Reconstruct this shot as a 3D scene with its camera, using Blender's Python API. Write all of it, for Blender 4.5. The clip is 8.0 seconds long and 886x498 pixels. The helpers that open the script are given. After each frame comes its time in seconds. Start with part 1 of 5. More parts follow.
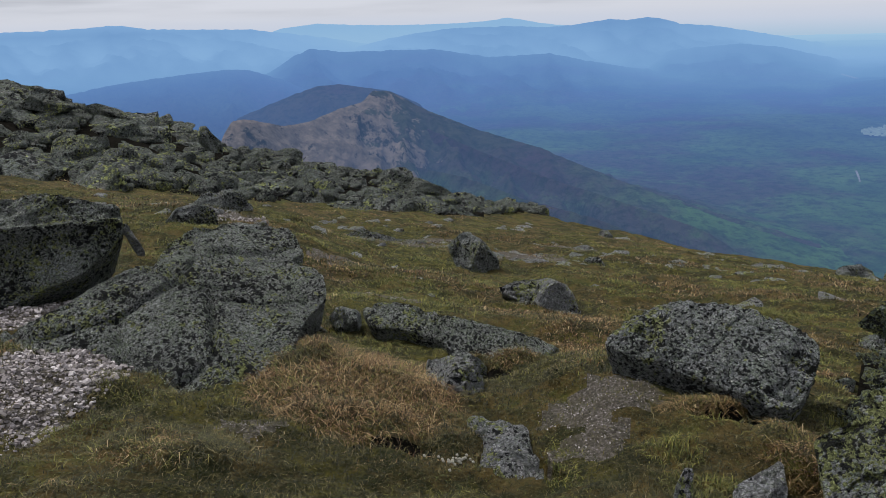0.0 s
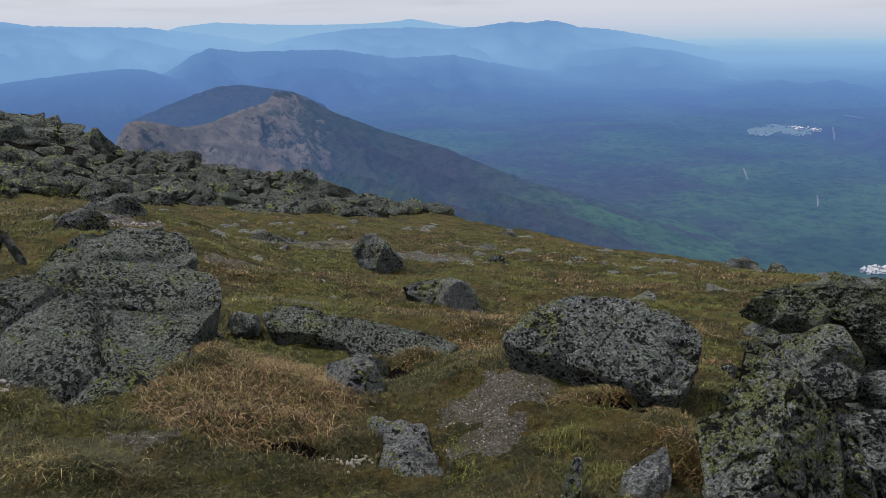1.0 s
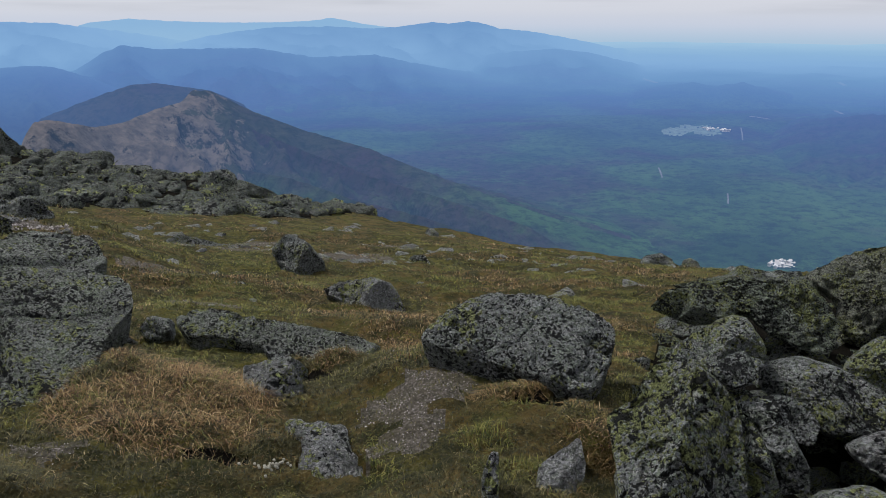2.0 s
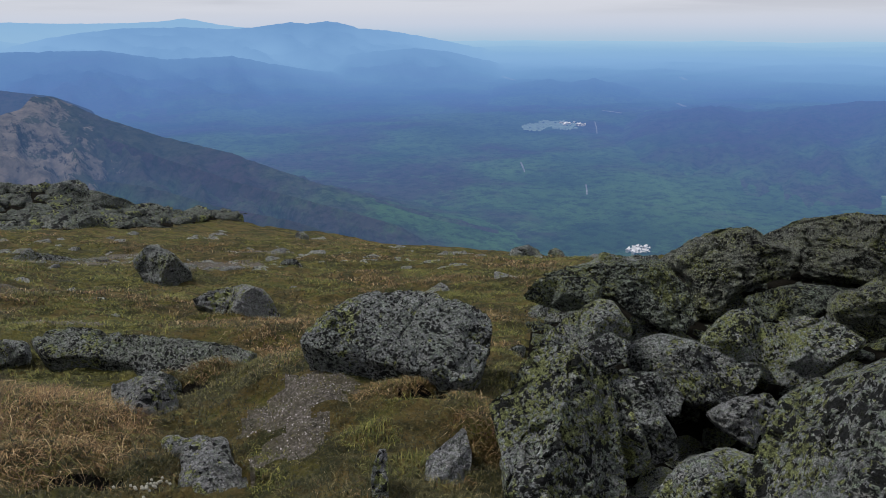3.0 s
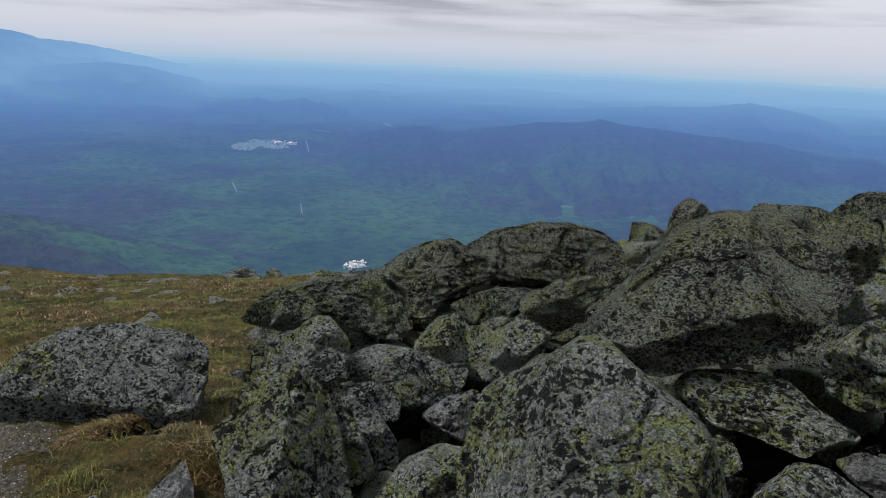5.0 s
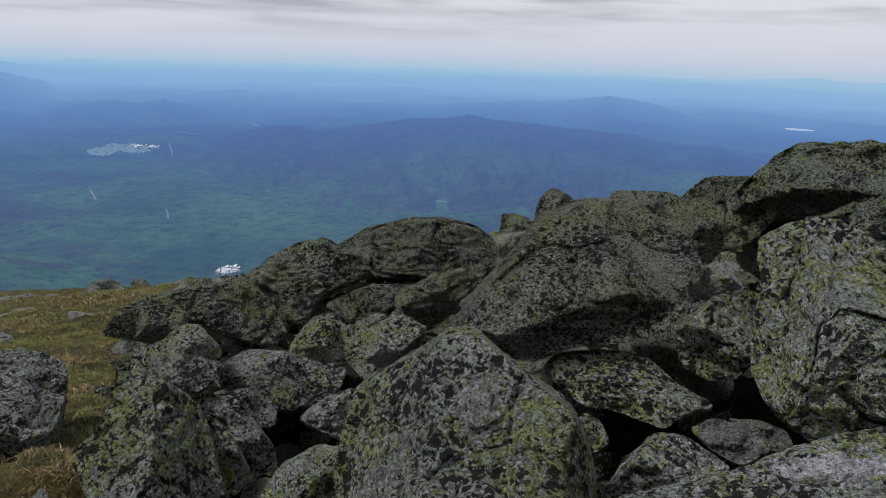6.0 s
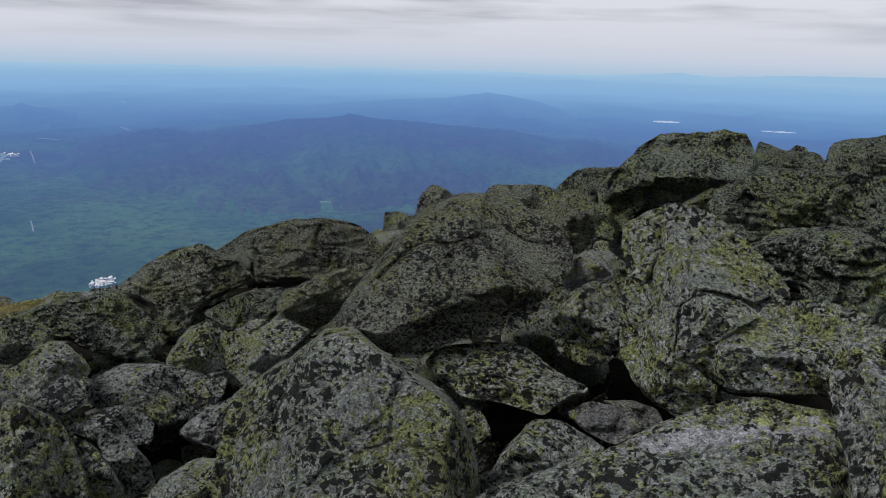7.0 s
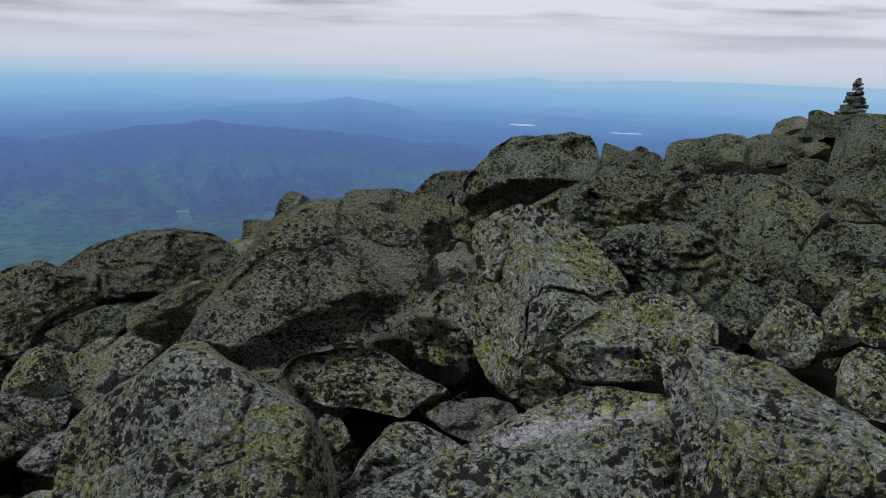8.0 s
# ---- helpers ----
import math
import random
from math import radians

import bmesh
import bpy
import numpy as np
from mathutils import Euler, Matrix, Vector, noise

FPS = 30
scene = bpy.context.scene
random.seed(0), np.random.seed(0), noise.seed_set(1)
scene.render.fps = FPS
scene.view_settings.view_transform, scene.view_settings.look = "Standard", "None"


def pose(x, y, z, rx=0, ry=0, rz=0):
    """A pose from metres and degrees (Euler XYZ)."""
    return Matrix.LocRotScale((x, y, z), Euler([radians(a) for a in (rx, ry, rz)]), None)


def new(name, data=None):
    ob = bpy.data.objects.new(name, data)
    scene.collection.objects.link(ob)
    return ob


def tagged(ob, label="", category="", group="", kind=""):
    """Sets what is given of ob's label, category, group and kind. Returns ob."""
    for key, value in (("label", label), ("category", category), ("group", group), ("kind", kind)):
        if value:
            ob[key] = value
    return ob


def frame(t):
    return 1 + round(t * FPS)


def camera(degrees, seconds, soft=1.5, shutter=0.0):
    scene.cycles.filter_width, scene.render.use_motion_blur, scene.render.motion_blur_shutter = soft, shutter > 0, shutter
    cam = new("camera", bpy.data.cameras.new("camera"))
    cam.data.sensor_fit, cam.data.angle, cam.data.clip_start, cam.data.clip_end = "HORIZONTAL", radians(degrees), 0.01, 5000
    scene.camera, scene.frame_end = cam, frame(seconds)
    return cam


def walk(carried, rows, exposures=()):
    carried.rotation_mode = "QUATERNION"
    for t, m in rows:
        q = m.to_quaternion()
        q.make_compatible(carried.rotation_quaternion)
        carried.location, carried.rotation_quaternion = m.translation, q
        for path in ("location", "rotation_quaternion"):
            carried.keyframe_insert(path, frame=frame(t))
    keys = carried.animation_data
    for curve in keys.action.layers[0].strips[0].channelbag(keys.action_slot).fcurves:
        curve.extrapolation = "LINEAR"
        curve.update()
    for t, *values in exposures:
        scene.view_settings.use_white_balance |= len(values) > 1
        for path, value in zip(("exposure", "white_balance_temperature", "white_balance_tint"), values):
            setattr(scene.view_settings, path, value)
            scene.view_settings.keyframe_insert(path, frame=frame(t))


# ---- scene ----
# ---------- camera ----------
cam = camera(59.05, 8.0, soft=0.5)
PATH = [
    (0, 0.001, -0.001, 1.500, 73.63, 1.55, -7.30),
    (0.5, 0.025, -0.009, 1.497, 73.68, 0.94, -11.02),
    (1, 0.057, -0.023, 1.499, 73.56, 0.80, -14.08),
    (1.2, 0.070, -0.023, 1.497, 73.58, 0.57, -15.90),
    (2.3, 0.088, -0.044, 1.495, 73.50, 0.22, -21.90),
    (2.5, 0.081, -0.044, 1.497, 73.47, 0.48, -24.31),
    (3, 0.062, -0.042, 1.490, 73.50, 0.19, -29.49),
    (3.5, 0.047, -0.045, 1.489, 74.67, 0.34, -33.33),
    (4, 0.042, -0.044, 1.491, 75.51, -0.39, -37.65),
    (4.5, 0.038, -0.067, 1.497, 75.52, -1.45, -44.36),
    (4.7, 0.034, -0.087, 1.502, 75.42, -1.87, -46.92),
    (5.8, 0.048, -0.110, 1.512, 75.20, -2.14, -57.22),
    (6, 0.050, -0.127, 1.507, 75.38, -1.85, -59.47),
    (6.5, 0.068, -0.148, 1.505, 75.46, -1.63, -64.67),
    (7, 0.076, -0.162, 1.505, 75.52, -1.45, -68.08),
    (7.5, 0.078, -0.180, 1.504, 75.92, -1.67, -72.45),
    (8, 0.090, -0.207, 1.508, 76.12, -1.81, -78.06),
]
walk(cam, [(t, pose(x, y, z, rx, ry, rz)) for t, x, y, z, rx, ry, rz in PATH])

# ---------- world and sun ----------
SUN_HIGH, SUN_WAY = radians(56), radians(318)
world = bpy.data.worlds.new("overcast_sky")
scene.world = world
world.use_nodes = True
wn, wl = world.node_tree.nodes, world.node_tree.links
wn.clear()
sky = wn.new("ShaderNodeTexSky")
sky.sky_type, sky.sun_disc = "NISHITA", False
sky.sun_elevation, sky.sun_rotation = SUN_HIGH, SUN_WAY
sky.altitude = 1900
where = wn.new("ShaderNodeTexCoord")
split = wn.new("ShaderNodeSeparateXYZ")
wl.new(where.outputs["Generated"], split.inputs[0])
layers = wn.new("ShaderNodeMapping")
layers.inputs["Scale"].default_value = (2.4, 2.4, 30)
wl.new(where.outputs["Generated"], layers.inputs[0])
wisps = wn.new("ShaderNodeTexNoise")
wisps.inputs["Scale"].default_value, wisps.inputs["Detail"].default_value, wisps.inputs["Roughness"].default_value = 1.5, 4, 0.48
wl.new(layers.outputs[0], wisps.inputs["Vector"])
tone = wn.new("ShaderNodeValToRGB")
for n, (at, c) in enumerate([(0.38, (0.36, 0.37, 0.42)), (0.47, (0.58, 0.59, 0.65)), (0.58, (0.74, 0.75, 0.82))]):
    e = tone.color_ramp.elements[n] if n < 2 else tone.color_ramp.elements.new(at)
    e.position, e.color = at, (*c, 1)
wl.new(wisps.outputs["Fac"], tone.inputs[0])
low = wn.new("ShaderNodeValToRGB")
for n, (at, c) in enumerate([(0.0, (0.42, 0.57, 0.74)), (0.018, (0.58, 0.64, 0.77)), (0.036, (0.64, 0.67, 0.76))]):
    e = low.color_ramp.elements[n] if n < 2 else low.color_ramp.elements.new(at)
    e.position, e.color = at, (*c, 1)
lift = wn.new("ShaderNodeMath")
lift.operation, lift.inputs[1].default_value = "ADD", 0.026
wl.new(split.outputs["Z"], lift.inputs[0])
wl.new(lift.outputs[0], low.inputs[0])
rise = wn.new("ShaderNodeMapRange")
rise.inputs["From Min"].default_value, rise.inputs["From Max"].default_value = 0.0, 0.06
wl.new(split.outputs["Z"], rise.inputs["Value"])
deck = wn.new("ShaderNodeMix")
deck.data_type = "RGBA"
wl.new(rise.outputs["Result"], deck.inputs["Factor"])
wl.new(low.outputs["Color"], deck.inputs["A"])
wl.new(tone.outputs["Color"], deck.inputs["B"])
zenith = wn.new("ShaderNodeMapRange")
zenith.inputs["From Min"].default_value, zenith.inputs["From Max"].default_value = 0.12, 1.0
zenith.inputs["To Min"].default_value, zenith.inputs["To Max"].default_value = 1.0, 1.65
wl.new(split.outputs["Z"], zenith.inputs["Value"])
clear = wn.new("ShaderNodeBackground")
clear.inputs["Strength"].default_value = 0.06
wl.new(sky.outputs[0], clear.inputs["Color"])
cloud = wn.new("ShaderNodeBackground")
wl.new(zenith.outputs["Result"], cloud.inputs["Strength"])
wl.new(deck.outputs["Result"], cloud.inputs["Color"])
veil = wn.new("ShaderNodeMixShader")
veil.inputs[0].default_value = 0.93
wl.new(clear.outputs[0], veil.inputs[1])
wl.new(cloud.outputs[0], veil.inputs[2])
wl.new(veil.outputs[0], wn.new("ShaderNodeOutputWorld").inputs["Surface"])

sun = new("sun", bpy.data.lights.new("sun", "SUN"))
sun.data.energy, sun.data.angle, sun.data.color = 3.1, radians(12), (1.0, 0.97, 0.92)
sun.rotation_euler = Vector((math.sin(SUN_WAY) * math.cos(SUN_HIGH), math.cos(SUN_WAY) * math.cos(SUN_HIGH), math.sin(SUN_HIGH))).to_track_quat("Z", "Y").to_euler()


# ---------- materials ----------
class Nodes:
    """Shortcuts for building a material's node tree."""

    def __init__(self, name):
        self.mat = bpy.data.materials.new(name)
        self.mat.use_nodes = True
        self.t = self.mat.node_tree
        self.t.nodes.clear()
        self.out = self.t.nodes.new("ShaderNodeOutputMaterial")

    def node(self, kind, **inputs):
        n = self.t.nodes.new("ShaderNode" + kind)
        for key, value in inputs.items():
            self.put(n.inputs[key.replace("_", " ")], value)
        return n

    def put(self, socket, value):
        if isinstance(value, bpy.types.NodeSocket):
            self.t.links.new(value, socket)
        else:
            socket.default_value = value

    def math(self, op, a, b=0.0, c=0.0):
        n = self.t.nodes.new("ShaderNodeMath")
        n.operation = op
        for socket, value in zip(n.inputs, (a, b, c)):
            self.put(socket, value)
        return n.outputs[0]

    def add(self, a, b):
        n = self.t.nodes.new("ShaderNodeVectorMath")
        n.operation = "ADD"
        self.put(n.inputs[0], a)
        self.put(n.inputs[1], b)
        return n.outputs[0]

    def stretch(self, v, scale):
        n = self.t.nodes.new("ShaderNodeMapping")
        self.put(n.inputs["Vector"], v)
        n.inputs["Scale"].default_value = scale
        return n.outputs[0]

    def noise(self, v, scale, detail=5.0, rough=0.55, warp=0.0):
        return self.node("TexNoise", Vector=v, Scale=scale, Detail=detail, Roughness=rough, Distortion=warp).outputs["Fac"]

    def cells(self, v, scale, feature="F1"):
        n = self.t.nodes.new("ShaderNodeTexVoronoi")
        n.feature = feature
        self.put(n.inputs["Vector"], v)
        n.inputs["Scale"].default_value = scale
        return n.outputs["Distance"]

    def step(self, v, low, high):
        return self.node("MapRange", Value=v, From_Min=low, From_Max=high).outputs["Result"]

    def ramp(self, v, stops):
        n = self.t.nodes.new("ShaderNodeValToRGB")
        for k, (at, c) in enumerate(stops):
            e = n.color_ramp.elements[k] if k < 2 else n.color_ramp.elements.new(at)
            e.position, e.color = at, (*c, 1)
        self.put(n.inputs[0], v)
        return n.outputs["Color"]

    def mix(self, fac, a, b):
        n = self.t.nodes.new("ShaderNodeMix")
        n.data_type = "RGBA"
        self.put(n.inputs["Factor"], fac)
        for key, value in (("A", a), ("B", b)):
            self.put(n.inputs[key], (*value, 1) if isinstance(value, tuple) else value)
        return n.outputs["Result"]

    def bump(self, height, strength, distance):
        return self.node("Bump", Height=height, Strength=strength, Distance=distance).outputs["Normal"]

    def surface(self, colour, rough=0.9, normal=None, gloss=0.3):
        n = self.node("BsdfPrincipled", Base_Color=(*colour, 1) if isinstance(colour, tuple) else colour, Roughness=rough)
        self.put(n.inputs["Specular IOR Level"], gloss)
        if normal is not None:
            self.put(n.inputs["Normal"], normal)
        return n.outputs[0]

    def done(self, shader):
        self.t.links.new(shader, self.out.inputs["Surface"])
        return self.mat


def rock_material(name, dark, pale, black, yellow, tint, tan, scale=1.0, crusty=1.0, fine=1.0):
    """Weathered schist under a mosaic of lichen: lobed crusts of grey, tan, yellow-green and black, about two centimetres across.
    black and yellow: the shares of those crusts; crusty: how far the crusts stand up."""
    m = Nodes(name)
    shift = m.math("MULTIPLY", m.node("ObjectInfo").outputs["Random"], 37.0)
    v = m.add(m.node("TexCoord").outputs["Object"], m.node("CombineXYZ", X=shift, Y=shift, Z=shift).outputs[0])
    v = m.stretch(v, (scale, scale, scale))
    grain = m.noise(v, 170, 4, 0.7)
    leaf = m.noise(m.stretch(v, (0.22, 1.0, 0.55)), 34, 6, 0.6, 0.4)
    crust = m.noise(v, 46, 6, 0.66, 0.4)
    wobble = m.node("VectorMath")
    wobble.operation = "MULTIPLY_ADD"
    m.put(wobble.inputs[0], m.node("TexNoise", Vector=v, Scale=38.0, Detail=4.0, Roughness=0.65).outputs["Color"])
    m.put(wobble.inputs[1], (0.034, 0.034, 0.034))
    ragged = m.node("VectorMath")
    ragged.operation = "MULTIPLY_ADD"
    m.put(ragged.inputs[0], m.node("TexNoise", Vector=v, Scale=130.0, Detail=4.0, Roughness=0.7).outputs["Color"])
    m.put(ragged.inputs[1], (0.022, 0.022, 0.022))
    m.put(ragged.inputs[2], v)
    m.put(wobble.inputs[2], ragged.outputs[0])

    def mosaic(size):
        cell = m.node("TexVoronoi", Vector=wobble.outputs[0], Scale=size)
        return cell.outputs["Distance"], m.node("SeparateColor", Color=cell.outputs["Color"]).outputs

    def share(chance, where, spread, part):
        """The cells that one crust has taken: a share of them, more where its colony is thick."""
        return m.step(m.math("ADD", chance, m.math("MULTIPLY", m.math("SUBTRACT", where, 0.5), spread)), 1.0 - part, 1.02 - part)

    lobe, pick = mosaic(78.0 * fine)
    _, broad = mosaic(30.0 * fine)
    colony = m.noise(m.add(v, (3.1, 7.7, 1.3)), 3.2, 4, 0.6)
    area = m.noise(m.add(v, (8.3, 2.9, 5.1)), 3.6, 4, 0.6)
    c = m.mix(m.step(m.noise(v, 2.6, 4), 0.35, 0.65), dark, pale)
    c = m.mix(share(pick["Blue"], m.noise(v, 5.0, 3), 1.2, 0.42), c, tint)
    c = m.mix(m.math("MULTIPLY", share(broad["Blue"], area, 1.0, 0.22), 0.6), c, tan)
    c = m.mix(m.math("MULTIPLY", m.step(grain, 0.5, 0.64), 0.5), c, tuple(min(0.62, k * 1.7) for k in pale))
    c = m.mix(m.math("MULTIPLY", m.step(grain, 0.48, 0.36), 0.7), c, tuple(k * 0.3 for k in dark))
    c = m.mix(m.math("MULTIPLY", m.step(leaf, 0.44, 0.34), 0.5), c, tuple(k * 0.25 for k in dark))
    yl = m.math("MAXIMUM", share(pick["Green"], colony, 2.2, yellow), share(broad["Green"], colony, 1.8, yellow * 0.5))
    c = m.mix(m.math("MULTIPLY", yl, 0.88), c, m.mix(m.step(grain, 0.36, 0.62), (0.120, 0.140, 0.040), (0.41, 0.45, 0.155)))
    bl = m.math("MAXIMUM", share(pick["Red"], area, 1.4, black), share(broad["Red"], area, 1.6, black * 0.22))
    c = m.mix(m.math("MULTIPLY", bl, 0.96), c, (0.006, 0.007, 0.009))
    # Darker along the seams between lobes, where the crust dips.
    seams = m.math("MULTIPLY", m.step(lobe, 0.45, 0.75), m.step(crust, 0.62, 0.44))
    c = m.mix(m.math("MULTIPLY", seams, 0.5 * min(1.7, crusty)), c, (0.014, 0.015, 0.013))
    chips = m.node("TexVoronoi", Vector=wobble.outputs[0], Scale=115.0 * fine)
    speck = m.node("SeparateColor", Color=chips.outputs["Color"]).outputs["Red"]
    hue = m.node("HueSaturation", Color=c)
    m.put(hue.inputs["Value"], m.math("ADD", 0.42, m.math("MULTIPLY", speck, 1.22)))
    c = hue.outputs[0]
    own = m.math("ADD", 0.88, m.math("MULTIPLY", m.node("ObjectInfo").outputs["Random"], 0.28))
    hue = m.node("HueSaturation", Color=c)
    m.put(hue.inputs["Value"], own)
    c = hue.outputs[0]
    high = m.math("ADD", m.math("MULTIPLY", crust, 0.9 * crusty), m.math("MULTIPLY", m.step(lobe, 0.8, 0.1), 0.5 * crusty))
    high = m.math("ADD", high, m.math("MULTIPLY", m.noise(v, 14, 6, 0.6), 0.9))
    high = m.math("ADD", high, m.math("MULTIPLY", m.step(m.noise(v, 24, 5, 0.6), 0.34, 0.56), 0.35 * crusty))
    high = m.math("ADD", high, m.math("MULTIPLY", leaf, 0.7))
    high = m.math("ADD", high, m.math("MULTIPLY", grain, 0.5 * crusty))
    high = m.math("SUBTRACT", high, m.math("MULTIPLY", bl, 0.12))
    return m.done(m.surface(c, 0.92, m.bump(high, 1.0, 0.06), 0.2))


LICHEN = rock_material("lichen_crusted_schist", (0.240, 0.258, 0.262), (0.435, 0.462, 0.468), 0.18, 0.25, (0.295, 0.360, 0.265), (0.44, 0.450, 0.415), 1.0, 1.5, 1.15)
PEBBLED = rock_material("pebbly_crusted_schist", (0.150, 0.164, 0.146), (0.320, 0.340, 0.300), 0.28, 0.13, (0.310, 0.340, 0.220), (0.31, 0.320, 0.285), 1.0, 2.6, 1.6)
CREST = rock_material("dark_mossy_schist", (0.140, 0.165, 0.148), (0.290, 0.328, 0.295), 0.28, 0.15, (0.240, 0.295, 0.185), (0.27, 0.295, 0.255), 1.0, 2.2, 1.35)
SPECKLED = rock_material("speckled_grey_schist", (0.205, 0.222, 0.228), (0.390, 0.415, 0.420), 0.25, 0.03, (0.250, 0.295, 0.240), (0.40, 0.415, 0.41), 1.0, 1.6, 1.1)
LEDGE = rock_material("green_grey_ledge", (0.135, 0.148, 0.142), (0.355, 0.382, 0.360), 0.20, 0.02, (0.210, 0.255, 0.178), (0.32, 0.335, 0.32), 1.0, 2.0, 1.15)
BARE = rock_material("bare_grey_schist", (0.185, 0.190, 0.198), (0.315, 0.322, 0.332), 0.025, 0.015, (0.225, 0.245, 0.215), (0.30, 0.295, 0.295), 1.0, 0.9, 1.0)
RUBBED = rock_material("rubbed_smooth_schist", (0.27, 0.28, 0.30), (0.33, 0.34, 0.365), 0.02, 0.0, (0.29, 0.30, 0.315), (0.31, 0.315, 0.33), 1.0, 0.4, 1.0)
FAR_ROCK = rock_material("weathered_scree_schist", (0.070, 0.082, 0.076), (0.165, 0.182, 0.170), 0.10, 0.02, (0.110, 0.128, 0.085), (0.19, 0.19, 0.175), 0.4, 1.5, 1.0)


def straw_material(name, stops, rough=0.75):
    m = Nodes(name)
    c = m.ramp(m.node("NewGeometry").outputs["Random Per Island"], stops)
    worn = m.noise(m.node("TexCoord").outputs["Object"], 1.3, 4)
    c = m.mix(m.math("MULTIPLY", m.step(worn, 0.4, 0.65), 0.22), c, (0.075, 0.07, 0.026))
    return m.done(m.surface(c, rough, None, 0.25))


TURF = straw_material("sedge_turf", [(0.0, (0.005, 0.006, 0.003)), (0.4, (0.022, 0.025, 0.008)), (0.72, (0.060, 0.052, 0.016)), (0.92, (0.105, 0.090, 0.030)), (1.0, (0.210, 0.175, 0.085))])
STRAW = straw_material("dead_sedge", [(0.0, (0.018, 0.010, 0.005)), (0.35, (0.085, 0.043, 0.017)), (0.75, (0.205, 0.124, 0.048)), (1.0, (0.420, 0.320, 0.175))])
FRESH = straw_material("fresh_sedge", [(0.0, (0.030, 0.044, 0.008)), (0.5, (0.084, 0.090, 0.017)), (1.0, (0.215, 0.198, 0.044))])


def tundra_material():
    m = Nodes("alpine_turf")
    v = m.node("TexCoord").outputs["Object"]
    c = m.ramp(m.noise(v, 0.9, 8, 0.7), [(0.32, (0.024, 0.030, 0.008)), (0.41, (0.130, 0.116, 0.023)), (0.47, (0.028, 0.030, 0.009)), (0.54, (0.142, 0.100, 0.033)), (0.60, (0.105, 0.102, 0.022)), (0.66, (0.045, 0.054, 0.013))])
    c = m.mix(m.math("MULTIPLY", m.step(m.noise(v, 3.3, 6, 0.7), 0.52, 0.6), 0.75), c, (0.03, 0.038, 0.011))
    c = m.mix(m.math("MULTIPLY", m.step(m.noise(v, 14, 6, 0.7), 0.4, 0.65), 0.6), c, (0.022, 0.024, 0.009))
    c = m.mix(m.math("MULTIPLY", m.step(m.noise(v, 45, 5, 0.7), 0.55, 0.7), 0.55), c, (0.21, 0.175, 0.07))
    h = m.math("ADD", m.noise(v, 18, 8, 0.7), m.math("MULTIPLY", m.noise(v, 70, 4, 0.7), 0.5))
    return m.done(m.surface(c, 0.95, m.bump(h, 1.0, 0.1), 0.15))


TUNDRA = tundra_material()


# Near-black soil: the deep shade between boulders is painted into its colour.
def shaded_soil_material():
    m = Nodes("shaded_gritty_soil")
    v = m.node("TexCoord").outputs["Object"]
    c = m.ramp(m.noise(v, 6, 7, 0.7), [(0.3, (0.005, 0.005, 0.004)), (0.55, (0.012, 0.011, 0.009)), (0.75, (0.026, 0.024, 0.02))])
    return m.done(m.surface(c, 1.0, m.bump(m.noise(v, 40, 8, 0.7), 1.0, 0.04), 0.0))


SHADED_SOIL = shaded_soil_material()


def grit_material():
    m = Nodes("grit")
    v = m.node("TexCoord").outputs["Object"]
    c = m.ramp(m.noise(v, 60, 5, 0.7), [(0.32, (0.035, 0.031, 0.024)), (0.5, (0.085, 0.075, 0.062)), (0.68, (0.22, 0.20, 0.185))])
    c = m.mix(m.math("MULTIPLY", m.step(m.noise(v, 5, 5), 0.45, 0.6), 0.6), c, (0.06, 0.052, 0.03))
    return m.done(m.surface(c, 0.95, m.bump(m.noise(v, 60, 6, 0.7), 1.0, 0.03), 0.15))


GRIT = grit_material()


def pebble_material():
    m = Nodes("quartz_gravel")
    c = m.ramp(m.node("NewGeometry").outputs["Random Per Island"], [(0.0, (0.10, 0.09, 0.085)), (0.6, (0.24, 0.215, 0.21)), (1.0, (0.48, 0.445, 0.44))])
    return m.done(m.surface(c, 0.85, None, 0.3))


GRAVEL = pebble_material()


def painted_haze(m, d):
    """The haze colour painted over things d metres off, as emission."""
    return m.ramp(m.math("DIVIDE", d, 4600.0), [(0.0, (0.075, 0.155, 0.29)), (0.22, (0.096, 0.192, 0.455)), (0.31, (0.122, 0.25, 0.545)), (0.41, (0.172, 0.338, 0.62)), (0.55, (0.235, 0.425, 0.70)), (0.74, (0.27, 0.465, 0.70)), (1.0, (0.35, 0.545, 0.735))])


